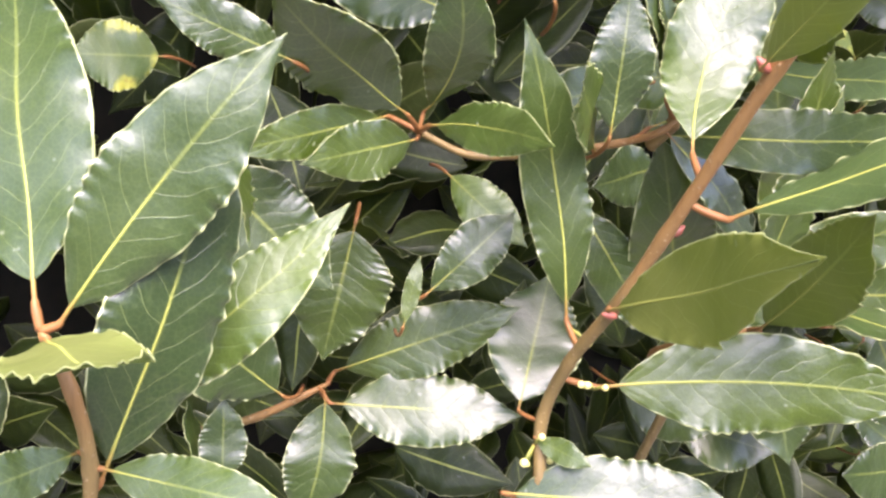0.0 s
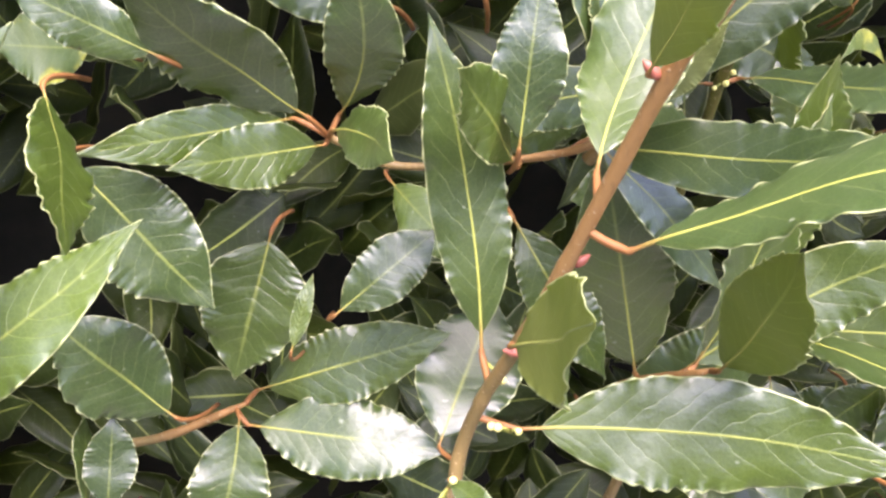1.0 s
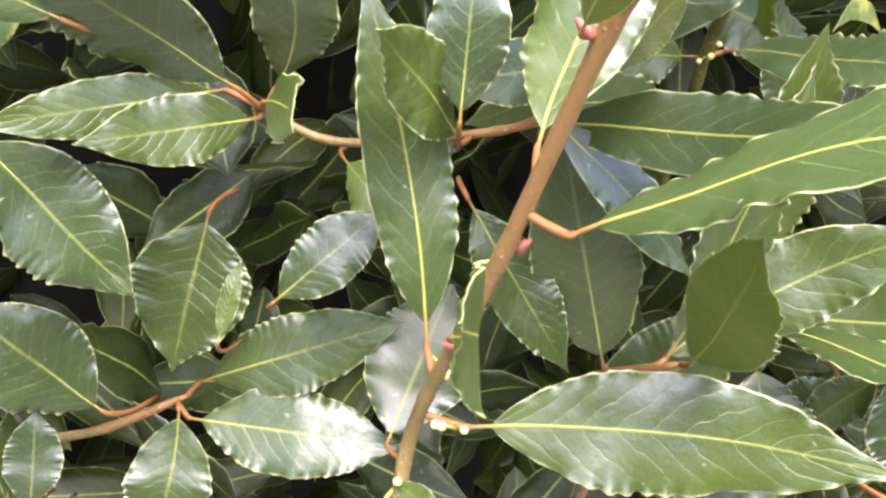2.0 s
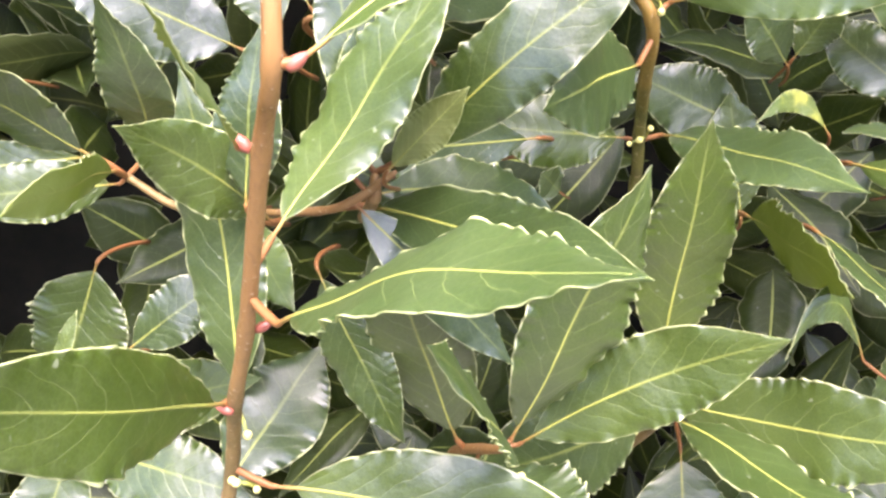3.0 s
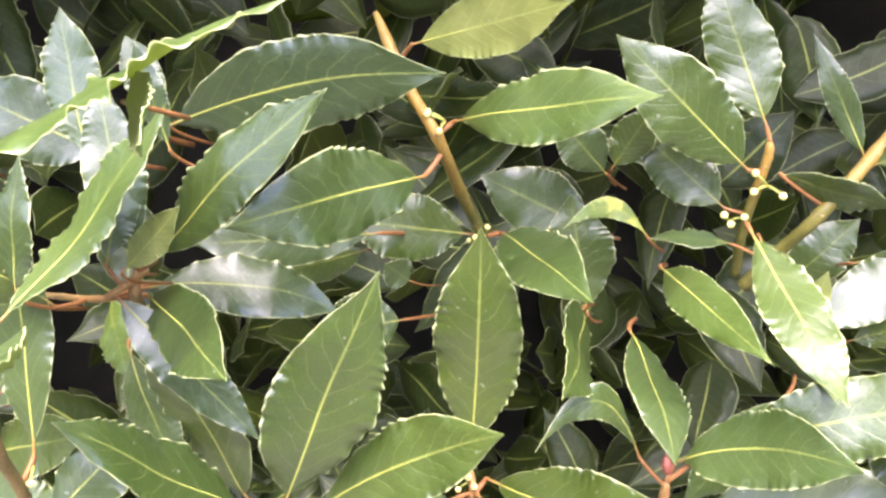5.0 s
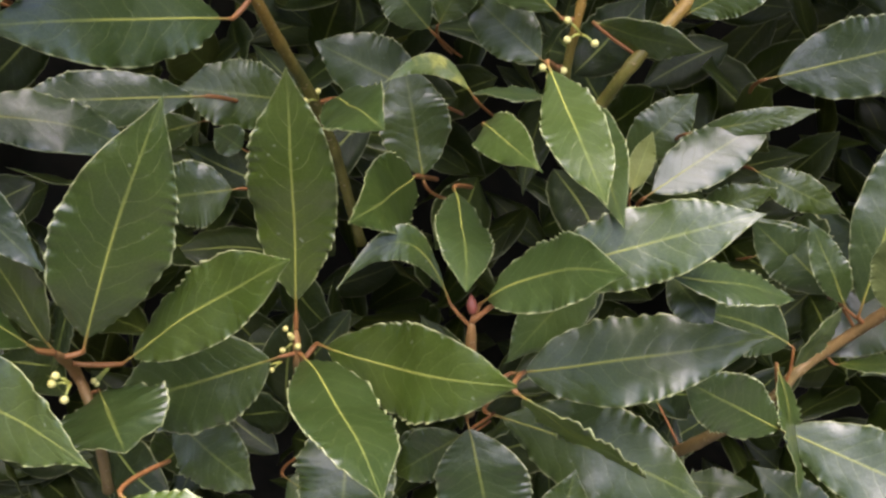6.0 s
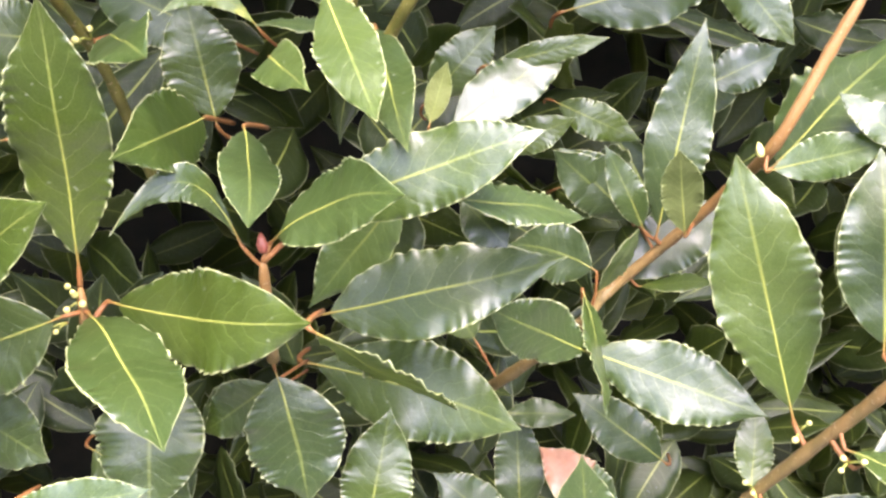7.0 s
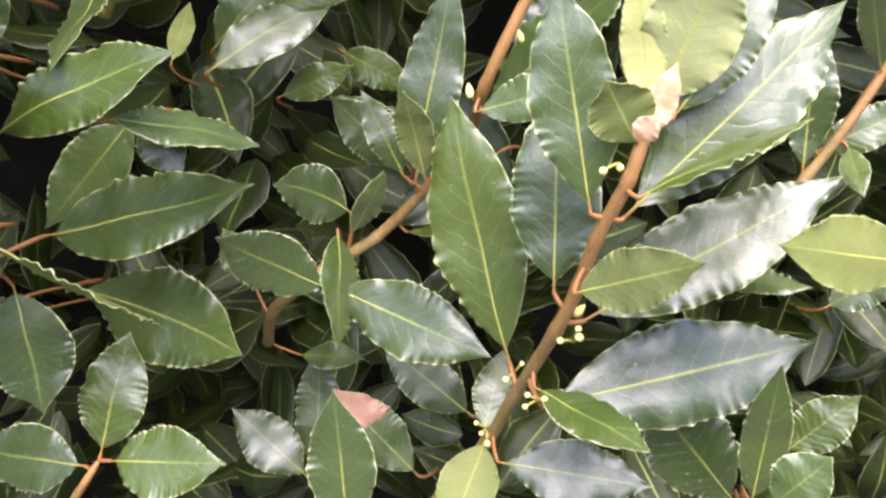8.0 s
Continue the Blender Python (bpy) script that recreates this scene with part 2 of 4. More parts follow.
def leaf_mesh(pts, gs, gv, z, thick):
    nu, nv = gs.shape
    du = np.gradient(pts, axis=0)
    dv = np.gradient(pts, axis=1)
    nrm = np.cross(du, dv)
    nrm /= np.linalg.norm(nrm, axis=2, keepdims=True) + 1e-12
    nrm *= np.sign((nrm @ z))[..., None] + 1e-9
    t = thick * (1 - 0.5 * np.abs(gv))[..., None]
    a, b = pts + nrm * t * 0.5, pts - nrm * t * 0.5
    verts = np.concatenate([a.reshape(-1, 3), b.reshape(-1, 3)])
    n = nu * nv
    faces, slots = [], []
    for i in range(nu - 1):
        for j in range(nv - 1):
            p, q, r, s = i * nv + j, (i + 1) * nv + j, (i + 1) * nv + j + 1, i * nv + j + 1
            faces.append((p, q, r, s))
            slots.append(0)
            faces.append((n + p, n + s, n + r, n + q))
            slots.append(1)
        for j in (0, nv - 1):
            p, q = i * nv + j, (i + 1) * nv + j
            faces.append((p, n + p, n + q, q) if j == 0 else (p, q, n + q, n + p))
            slots.append(1)
    uv = np.stack([gs.ravel(), gv.ravel() * 0.5 + 0.5], 1)
    return verts, faces, slots, np.concatenate([uv, uv])


def tube(points, radii, sides=8, cap=True):
    """A tapered tube along points."""
    P = [Vector(p) for p in points]
    verts, faces, along = [], [], []
    side = None
    for i, p in enumerate(P):
        d = (P[min(i + 1, len(P) - 1)] - P[max(i - 1, 0)]).normalized()
        ref = side if side is not None else (Vector((0, 0, 1)) if abs(d.z) < 0.9 else Vector((1, 0, 0)))
        side = (ref - d * ref.dot(d)).normalized()
        other = d.cross(side)
        for k in range(sides):
            a = 2 * math.pi * k / sides
            verts.append(p + (side * math.cos(a) + other * math.sin(a)) * radii[i])
            along.append((i / (len(P) - 1), k / sides))
    for i in range(len(P) - 1):
        for k in range(sides):
            j = (k + 1) % sides
            faces.append((i * sides + k, i * sides + j, (i + 1) * sides + j, (i + 1) * sides + k))
    if cap:
        faces.append(tuple(range(sides - 1, -1, -1)))
        faces.append(tuple((len(P) - 1) * sides + k for k in range(sides)))
    return verts, faces, along


def smooth_line(points, steps=6):
    P = [Vector(p) for p in points]
    P = [P[0] * 2 - P[1]] + P + [P[-1] * 2 - P[-2]]
    line = []
    for i in range(1, len(P) - 2):
        a, b, c, d = P[i - 1 : i + 3]
        for k in range(steps):
            t = k / steps
            line.append(0.5 * ((2 * b) + (c - a) * t + (2 * a - 5 * b + 4 * c - d) * t * t + (3 * b - a - 3 * c + d) * t ** 3))
    line.append(P[-2])
    return line


# ---- ground ----
me_ground = part("ground", [(-400, -400, -1.1), (400, -400, -1.1), (400, 400, -1.1), (-400, 400, -1.1)], [(0, 1, 2, 3)], [PAVING], smooth=False)
tagged(me_ground, "pale gravel path in front of the hedge", "ground", kind="structure")


def sky_blocker():
    """Unseen wall added behind the walker to block low sky, parallel to the hedge."""
    a, b, n = Vector((-7, -2.2 - 0.42 * 7, 0)), Vector((7, -2.2 + 0.42 * 7, 0)), Vector((0.42, -0.9, 0)) * 0.2
    low, high = -1.12, 0.6
    corners = [(p + q + Vector((0, 0, h))) for h in (low, high) for p, q in ((a, n * 0), (b, n * 0), (b, n), (a, n))]
    ob = part("wall_south", corners, [(0, 1, 5, 4), (1, 2, 6, 5), (2, 3, 7, 6), (3, 0, 4, 7), (4, 5, 6, 7)], [BLOCKER], smooth=False)
    tagged(ob, "plain unseen wall added to block low sky, facing the hedge", "wall", kind="structure")


sky_blocker()


# ---- shoots of the hedge ----
COUNT = [0]
STEMS = {}


def shoot(label, points, r0, r1, tone=0.5):
    """A shoot: an Empty at its foot that holds stem, leaves and buds."""
    ob = new("laurel_shoot")
    ob.location = points[0]
    bpy.context.view_layer.update()
    tagged(ob, label, "shoot", "shoots of the laurel hedge")
    line = smooth_line(points, 8)
    n = len(line)
    rng = random.Random(n * 7 + int(1000 * abs(points[0][0])))
    radii = []
    for i in range(n):
        node = 1 + 0.16 * max(0.0, math.cos(i * 2 * math.pi / 8)) ** 6
        radii.append((r0 + (r1 - r0) * i / (n - 1)) * node * rng.uniform(0.96, 1.05))
    radii[-3], radii[-2], radii[-1] = radii[-3] * 0.9, radii[-2] * 0.75, radii[-1] * 0.4
    verts, faces, along = tube(line, radii, 10)
    STEMS[ob.name] = line
    o = Vector(points[0])
    part("stem", [v - o for v in verts], faces, [BARK_RED if tone >= 0.5 else BARK_OLIVE], ob, along)
    return ob


LOOKS = {"": (TOP, ""), "fresh": (TOP_FRESH, "fresh light green leaf"), "yellow": (TOP_YELLOW, "leaf with yellow and brown blotches"), "gold": (TOP_GOLD, "bright yellow leaf, sickly or painted as if lit through"), "husk": (DRY, "withered pinkish-brown husk"), "dry": (TOP_DRY, "leaf with a dry reddish-brown tip")}


def leaf(parent, base, tip, normal, width, bend, bow=0.0, tone=0.0, look_of="", fold=0.12, wave=1.0, stalk=0.06):
    COUNT[0] += 1
    bend = bend or random.Random(COUNT[0] + 500).uniform(0.005, 0.045)
    o = np.array(parent.location)
    pts, gs, gv, mid, (x, y, z), length = leaf_shape(np.array(base) - o, np.array(tip) - o, normal, width, bend, bow, fold, wave, COUNT[0], 124, 11, stalk)
    verts, faces, slots, uv = leaf_mesh(pts, gs, gv, z, 0.00035)
    mat, label = LOOKS[look_of]
    blade = part("leaf", verts, faces, [mat, {"fresh": UNDER_FRESH, "gold": UNDER_GOLD, "husk": DRY}.get(look_of, UNDER)], parent, uv, slots, label)
    n = len(mid)
    # the rib lies on the blade's own middle line
    centre = pts[:, pts.shape[1] // 2]
    line = np.concatenate([mid[: max(2, int(stalk * (n - 1)))], centre[1:-3]])
    # the stalk grows out of the nearest place on the stem
    root = min(STEMS[parent.name], key=lambda p: (p - Vector(base)).length)
    gap = (root - Vector(base)).length
    foot = []
    if 0.001 < gap < 0.02:
        a, b = np.array(root) - o, line[0]
        c = (a + b) / 2 - (line[1] - line[0]) / (np.linalg.norm(line[1] - line[0]) + 1e-9) * gap * 0.12
        foot = [a * (1 - q) ** 2 + 2 * c * q * (1 - q) + b * q * q for q in (0, 0.2, 0.4, 0.6, 0.8)]
    elif gap >= 0.02:
        d = (line[0] - line[1]) / (np.linalg.norm(line[1] - line[0]) + 1e-9)
        b = line[0]
        foot = [b + d * 0.005 * math.sin(q * 1.57) + np.array((0.0, 0.024, -0.005)) * q ** 1.8 for q in (1, 0.82, 0.64, 0.48, 0.32, 0.16)]
    m = len(line)
    radii = [max(0.00019, 0.00044 * (1 - 0.80 * (i / (m - 1)) ** 0.8)) * (length / 0.07) ** 0.5 * (1.6 if i < 2 else 1.0) for i in range(m)]
    if foot:
        line, radii = np.concatenate([foot, line]), [radii[0] * 1.2] * len(foot) + radii
    tv, tf, tu = tube(line, radii, 6)
    part("midrib", tv, tf, [RIB], blade, tu)
    return blade


def flower_buds(parent, at, count=3):
    o = Vector(parent.location)
    rng = random.Random(int(abs(at[0]) * 1e5))
    p = Vector(at) - o
    for i in range(count):
        d = Vector((rng.uniform(-1, 1), rng.uniform(-1.2, -0.2), rng.uniform(-1, 1))).normalized()
        q = p + d * rng.uniform(0.004, 0.0065)
        tv, tf, tu = tube([p, (p + q) / 2 + Vector((0, 0, 0.0004)), q], [0.0005, 0.0004, 0.0004], 6)
        stalk = part("bud_stalk", tv, tf, [RIB], parent, tu)
        bm = bmesh.new()
        bmesh.ops.create_icosphere(bm, subdivisions=2, radius=rng.uniform(0.0009, 0.0013), matrix=Matrix.Translation(q + d * 0.0008))
        bud = bpy.data.meshes.new("flower_bud")
        bm.to_mesh(bud)
        bm.free()
        bud.materials.append(BUD)
        bud.polygons.foreach_set("use_smooth", [True] * len(bud.polygons))
        new("flower_bud", bud).parent = stalk


def pink_bud(parent, at, towards, size=0.006, mat=None):
    o = Vector(parent.location)
    a = Vector(at) - o
    b = a + (Vector(towards) - Vector(at)).normalized() * size
    line = [a.lerp(b, t) for t in (0, 0.2, 0.45, 0.7, 0.9, 1)]
    tv, tf, tu = tube(line, [size * k for k in (0.16, 0.25, 0.28, 0.2, 0.1, 0.02)], 8)
    part("leaf_bud", tv, tf, [mat or PINK], parent, tu)


front_shoot = shoot('upright reddish-brown laurel shoot standing in front of the hedge', [(0.0519, 0.2637, -0.1463), (0.0591, 0.2559, -0.1068), (0.0611, 0.2627, -0.0862), (0.0661, 0.2562, -0.0661), (0.0735, 0.2422, -0.0446), (0.0805, 0.2325, -0.0245), (0.0926, 0.2125, 0.0149), (0.0981, 0.2034, 0.0289), (0.0977, 0.2029, 0.0501), (0.0989, 0.1998, 0.0607)], 0.0019, 0.0014, 0.6)
leaf(front_shoot, (0.0750, 0.2580, -0.0743), (0.1696, 0.2471, -0.0768), (-0.10, -0.95, 0.31), 0.0282, -0.053, bow=0.031)
leaf(front_shoot, (0.0712, 0.2416, -0.0458), (0.0730, 0.1516, -0.0048), (1.00, 0.00, -0.05), 0.0205, 0.000)
leaf(front_shoot, (0.0658, 0.2604, -0.0556), (0.0513, 0.2620, 0.0229), (0.17, -0.98, 0.05), 0.0190, -0.008, bow=-0.035)
leaf(front_shoot, (0.0909, 0.2230, -0.0183), (0.1515, 0.1676, 0.0147), (-0.56, -0.12, 0.82), 0.0217, 0.031, look_of='fresh', bow=0.034)
leaf(front_shoot, (0.0889, 0.2117, 0.0150), (0.0919, 0.1768, 0.0392), (0.72, 0.43, 0.54), 0.0111, 0.000)
leaf(front_shoot, (0.0854, 0.2330, -0.0058), (0.1128, 0.2613, 0.0474), (-0.33, -0.75, 0.57), 0.0233, -0.081, look_of='fresh', bow=0.082)
leaf(front_shoot, (0.1017, 0.2044, 0.0295), (0.1566, 0.2450, 0.0719), (-0.39, -0.36, 0.85), 0.0322, 0.000, look_of='fresh', wave=1.3)
leaf(front_shoot, (0.1218, 0.2366, 0.0489), (0.1504, 0.2083, 0.0445), (0.69, 0.71, -0.12), 0.0157, 0.031, look_of='gold', bow=-0.039)
leaf(front_shoot, (0.0560, 0.2715, -0.0875), (0.0707, 0.3046, -0.0572), (0.02, -0.63, 0.78), 0.0290, 0.020)
leaf(front_shoot, (0.0587, 0.2609, -0.0906), (0.0722, 0.2483, -0.0931), (-0.50, -0.65, 0.57), 0.0068, 0.000, look_of='fresh')
pink_bud(front_shoot, (0.0909, 0.2120, 0.0145), (0.0878, 0.2122, 0.0175), 0.004)
pink_bud(front_shoot, (0.1003, 0.2037, 0.0283), (0.1022, 0.2047, 0.0301), 0.004)
pink_bud(front_shoot, (0.0823, 0.2327, -0.0244), (0.0848, 0.2335, -0.0228), 0.004)
pink_bud(front_shoot, (0.0734, 0.2413, -0.0473), (0.0703, 0.2412, -0.0467), 0.004)
flower_buds(front_shoot, (0.0732, 0.2547, -0.0732), 3)
flower_buds(front_shoot, (0.0589, 0.2605, -0.0924), 4)
flower_buds(front_shoot, (0.0666, 0.2594, -0.0574), 1)
left_rosette = shoot('short laurel shoot ending in a rosette of broad leaves', [(-0.0370, 0.1794, -0.0684), (-0.0327, 0.1751, -0.0462), (-0.0340, 0.1742, -0.0319), (-0.0386, 0.1772, -0.0231)], 0.0013, 0.0011, 0.6)
leaf(left_rosette, (-0.0357, 0.1772, -0.0222), (0.0004, 0.1832, 0.0221), (0.09, -0.99, 0.06), 0.0186, 0.030, bow=0.02, look_of='fresh')
leaf(left_rosette, (-0.0350, 0.1951, -0.0443), (0.0094, 0.1994, -0.0082), (-0.23, -0.89, 0.39), 0.0162, 0.063, look_of='fresh', bow=-0.053)
leaf(left_rosette, (-0.0394, 0.1784, -0.0193), (-0.0484, 0.2108, 0.0343), (-0.32, -0.83, 0.45), 0.0268, 0.000, look_of='fresh')
leaf(left_rosette, (-0.0383, 0.1769, -0.0242), (-0.0129, 0.1269, -0.0075), (0.12, -0.26, -0.96), 0.0186, 0.000)
leaf(left_rosette, (-0.0345, 0.1760, -0.0437), (-0.0451, 0.1571, -0.0404), (0.80, -0.37, 0.48), 0.0081, 0.000, look_of='fresh')
leaf(left_rosette, (-0.0309, 0.1749, -0.0462), (0.0015, 0.1610, -0.0469), (-0.31, -0.74, 0.60), 0.0096, 0.000, look_of='fresh')
leaf(left_rosette, (-0.0205, 0.2335, 0.0078), (-0.0110, 0.2145, -0.0210), (0.95, 0.02, 0.30), 0.0197, 0.000)
leaf(left_rosette, (-0.0320, 0.1770, -0.0500), (-0.0090, 0.1880, 0.0090), (0.45, -0.88, 0.05), 0.0200, 0.020)
back_branch = shoot('reddish laurel twig among dark leaves in the hedge', [(0.0272, 0.2794, -0.0079), (0.0422, 0.2787, -0.0142), (0.0616, 0.2772, -0.0131), (0.0801, 0.2725, -0.0097), (0.0901, 0.2665, -0.0052), (0.0994, 0.2698, 0.0020)], 0.001, 0.001, 0.6)
leaf(back_branch, (0.0235, 0.2715, -0.0021), (-0.0073, 0.2368, 0.0288), (0.14, -0.80, -0.55), 0.0228, -0.025, bow=0.03)
leaf(back_branch, (0.0288, 0.2860, -0.0033), (0.0331, 0.2588, 0.0375), (0.01, -0.83, -0.56), 0.0181, 0.061, bow=-0.118)
leaf(back_branch, (0.0264, 0.2774, -0.0094), (-0.0031, 0.2480, -0.0106), (0.68, -0.69, 0.23), 0.0150, 0.000)
leaf(back_branch, (0.0291, 0.2713, -0.0049), (0.0482, 0.2078, 0.0004), (-0.90, -0.24, 0.37), 0.0122, -0.012, look_of='fresh', bow=0.03)
leaf(back_branch, (0.0187, 0.2791, -0.0035), (-0.0198, 0.2399, -0.0066), (0.69, -0.69, 0.21), 0.0123, 0.000)
leaf(back_branch, (0.0721, 0.2648, -0.0113), (0.0580, 0.2259, 0.0141), (0.89, -0.42, -0.15), 0.0169, -0.035, bow=-0.044)
leaf(back_branch, (0.0717, 0.2521, -0.0049), (0.0747, 0.2528, 0.0325), (-0.09, -1.00, 0.03), 0.0153, 0.000)
leaf(back_branch, (0.0895, 0.2651, 0.0029), (0.0880, 0.2741, 0.0334), (0.84, -0.51, 0.19), 0.0127, 0.000)
leaf(back_branch, (0.0390, 0.3218, -0.0274), (0.0632, 0.3030, -0.0478), (-0.33, -0.86, 0.40), 0.0156, 0.000, look_of='yellow')
leaf(back_branch, (0.0893, 0.2811, -0.0092), (0.1553, 0.2257, -0.0031), (-0.57, -0.63, 0.53), 0.0184, -0.007, bow=0.008)
leaf(back_branch, (0.0900, 0.2779, -0.0065), (0.1335, 0.3150, -0.0162), (0.55, -0.47, 0.69), 0.0201, 0.075, bow=0.05)
leaf(back_branch, (0.0976, 0.2751, -0.0004), (0.0999, 0.2690, 0.0140), (0.04, -0.92, -0.39), 0.0079, 0.000)
leaf(back_branch, (0.0898, 0.2667, -0.0047), (0.1275, 0.2806, -0.0449), (0.56, -0.79, 0.25), 0.0144, 0.000)
low_twig = shoot('thin red laurel twig with spreading dark leaves', [(-0.0408, 0.2967, -0.1047), (-0.0209, 0.2890, -0.0961), (0.0005, 0.2920, -0.0871)], 0.0014, 0.0012, 0.6)
leaf(low_twig, (0.0026, 0.2976, -0.0855), (0.0590, 0.2888, -0.0620), (-0.26, -0.92, 0.28), 0.0210, 0.000)
leaf(low_twig, (0.0013, 0.2898, -0.0926), (0.0596, 0.2825, -0.0951), (-0.08, -0.82, 0.56), 0.0234, 0.000)
leaf(low_twig, (-0.0001, 0.2867, -0.0884), (-0.0080, 0.2743, -0.1257), (0.20, -0.96, 0.22), 0.0215, 0.010, bow=0.049)
leaf(low_twig, (-0.0104, 0.2652, -0.0779), (-0.0396, 0.2626, -0.0504), (0.18, -0.98, 0.10), 0.0260, 0.000)
leaf(low_twig, (0.0097, 0.2908, -0.0358), (-0.0007, 0.2850, -0.0767), (0.04, -0.99, 0.05), 0.0300, 0.010)
leaf(low_twig, (0.0289, 0.2732, -0.0521), (0.0543, 0.2799, -0.0305), (0.02, -0.96, 0.27), 0.0157, 0.000)
leaf(low_twig, (0.0216, 0.2530, -0.0536), (0.0262, 0.2576, -0.0359), (-0.05, -0.96, 0.27), 0.0045, 0.000)
leaf(low_twig, (-0.0276, 0.2580, -0.0112), (0.0042, 0.2538, -0.0440), (0.04, -0.99, 0.16), 0.0245, 0.000)
middle_rosette = shoot('laurel shoot ending in a rosette of dark glossy leaves', [(0.1115, 0.3214, -0.1349), (0.1165, 0.3096, -0.1011), (0.1093, 0.3102, -0.0876), (0.1280, 0.2819, -0.0681)], 0.0018, 0.0015, 0.6)
leaf(middle_rosette, (0.1271, 0.2940, -0.0721), (0.1549, 0.2953, 0.0046), (0.60, -0.77, -0.21), 0.0318, 0.036, bow=0.023)
leaf(middle_rosette, (0.1281, 0.3096, -0.0812), (0.1928, 0.2964, -0.0351), (-0.34, -0.91, 0.22), 0.0247, -0.037, bow=0.042)

leaf(middle_rosette, (0.1168, 0.3120, -0.0930), (0.1490, 0.2840, -0.0950), (-0.16, -0.26, 0.95), 0.0352, 0.000)
leaf(middle_rosette, (0.1119, 0.2995, -0.0775), (0.0934, 0.2766, -0.0061), (-0.03, -0.95, -0.31), 0.0268, 0.037, bow=-0.003)
leaf(middle_rosette, (0.0738, 0.2902, -0.0296), (0.1009, 0.2846, -0.0729), (0.01, -0.99, 0.13), 0.0172, 0.000)
leaf(middle_rosette, (0.1280, 0.2760, -0.0655), (0.1199, 0.2153, -0.0152), (0.80, 0.31, 0.51), 0.0223, 0.020, bow=0.019)
flower_buds(middle_rosette, (0.1343, 0.2804, -0.0756), 3)
flower_buds(middle_rosette, (0.1192, 0.3147, -0.0858), 2)
bud_rosette = shoot('slender laurel shoot with upright leaf and yellow buds', [(0.1561, 0.3716, -0.1135), (0.1678, 0.3495, -0.0872), (0.1656, 0.3518, -0.0763)], 0.0016, 0.0013, 0.6)
leaf(bud_rosette, (0.1657, 0.3516, -0.0708), (0.1706, 0.3316, 0.0123), (0.26, -0.93, -0.24), 0.0291, -0.005, bow=-0.006)
leaf(bud_rosette, (0.1682, 0.3629, -0.0848), (0.2514, 0.3190, -0.0678), (-0.49, -0.84, 0.22), 0.0302, -0.026, bow=-0.03)
leaf(bud_rosette, (0.1702, 0.3474, -0.0832), (0.2296, 0.2771, -0.0865), (0.02, -0.03, 1.00), 0.0280, 0.025, bow=0.012)
leaf(bud_rosette, (0.1646, 0.3439, -0.0837), (0.1102, 0.3252, -0.1057), (0.26, -0.95, 0.17), 0.0340, 0.000)
flower_buds(bud_rosette, (0.1660, 0.3507, -0.0809), 5)
flower_buds(bud_rosette, (0.1627, 0.3482, -0.0876), 2)
pink_bud_shoot = shoot('laurel shoot with a pink leaf bud and fresh green leaf', [(0.2278, 0.3557, -0.0958), (0.2309, 0.3415, -0.0717), (0.2322, 0.3350, -0.0574)], 0.0018, 0.0016, 0.6)
leaf(pink_bud_shoot, (0.2335, 0.3379, -0.0523), (0.2788, 0.3001, -0.0272), (-0.71, -0.63, 0.32), 0.0217, 0.002, look_of='fresh', bow=0.079)
leaf(pink_bud_shoot, (0.2227, 0.3428, -0.0552), (0.1962, 0.3170, -0.0486), (0.71, -0.68, 0.20), 0.0107, 0.006, bow=-0.438)
leaf(pink_bud_shoot, (0.2109, 0.3761, -0.0256), (0.2357, 0.3150, -0.0422), (0.25, -0.16, 0.96), 0.0174, 0.022, bow=0.01)
leaf(pink_bud_shoot, (0.1908, 0.3921, -0.0260), (0.2061, 0.3016, -0.0247), (0.90, 0.16, 0.40), 0.0249, 0.000)
leaf(pink_bud_shoot, (0.2447, 0.3390, -0.0451), (0.3087, 0.3350, -0.0148), (-0.21, -0.92, 0.33), 0.0229, 0.041, bow=0.011)
leaf(pink_bud_shoot, (0.2381, 0.3666, -0.0839), (0.3175, 0.3652, -0.0561), (-0.18, -0.86, 0.48), 0.0294, -0.007, bow=-0.009)
leaf(pink_bud_shoot, (0.2231, 0.4010, -0.1159), (0.3073, 0.3778, -0.1217), (-0.21, -0.88, 0.43), 0.0354, -0.046, bow=0.027)
leaf(pink_bud_shoot, (0.2505, 0.3208, -0.0705), (0.2868, 0.3631, -0.1095), (-0.22, -0.55, -0.80), 0.0272, 0.000)
leaf(pink_bud_shoot, (0.2245, 0.3661, -0.1037), (0.2387, 0.3598, -0.1483), (0.10, -0.97, 0.17), 0.0345, 0.022, bow=0.027)
leaf(pink_bud_shoot, (0.2628, 0.3851, -0.0422), (0.2343, 0.3718, -0.0833), (0.44, -0.90, -0.02), 0.0222, 0.020, look_of='yellow', bow=0.0)
pink_bud(pink_bud_shoot, (0.2322, 0.3356, -0.0549), (0.2306, 0.3369, -0.0486))
green_stem = shoot('green laurel stem with clusters of flower buds', [(0.1520, 0.4352, -0.0652), (0.1533, 0.4026, -0.0210), (0.1524, 0.3852, -0.0008), (0.1518, 0.3621, 0.0177), (0.1514, 0.3400, 0.0372), (0.1383, 0.3442, 0.0525), (0.1242, 0.3495, 0.0737)], 0.0022, 0.0018, 0.2)
leaf(green_stem, (0.1493, 0.3371, 0.0248), (0.1317, 0.2576, 0.0194), (0.96, -0.22, 0.19), 0.0256, -0.002, bow=-0.009)
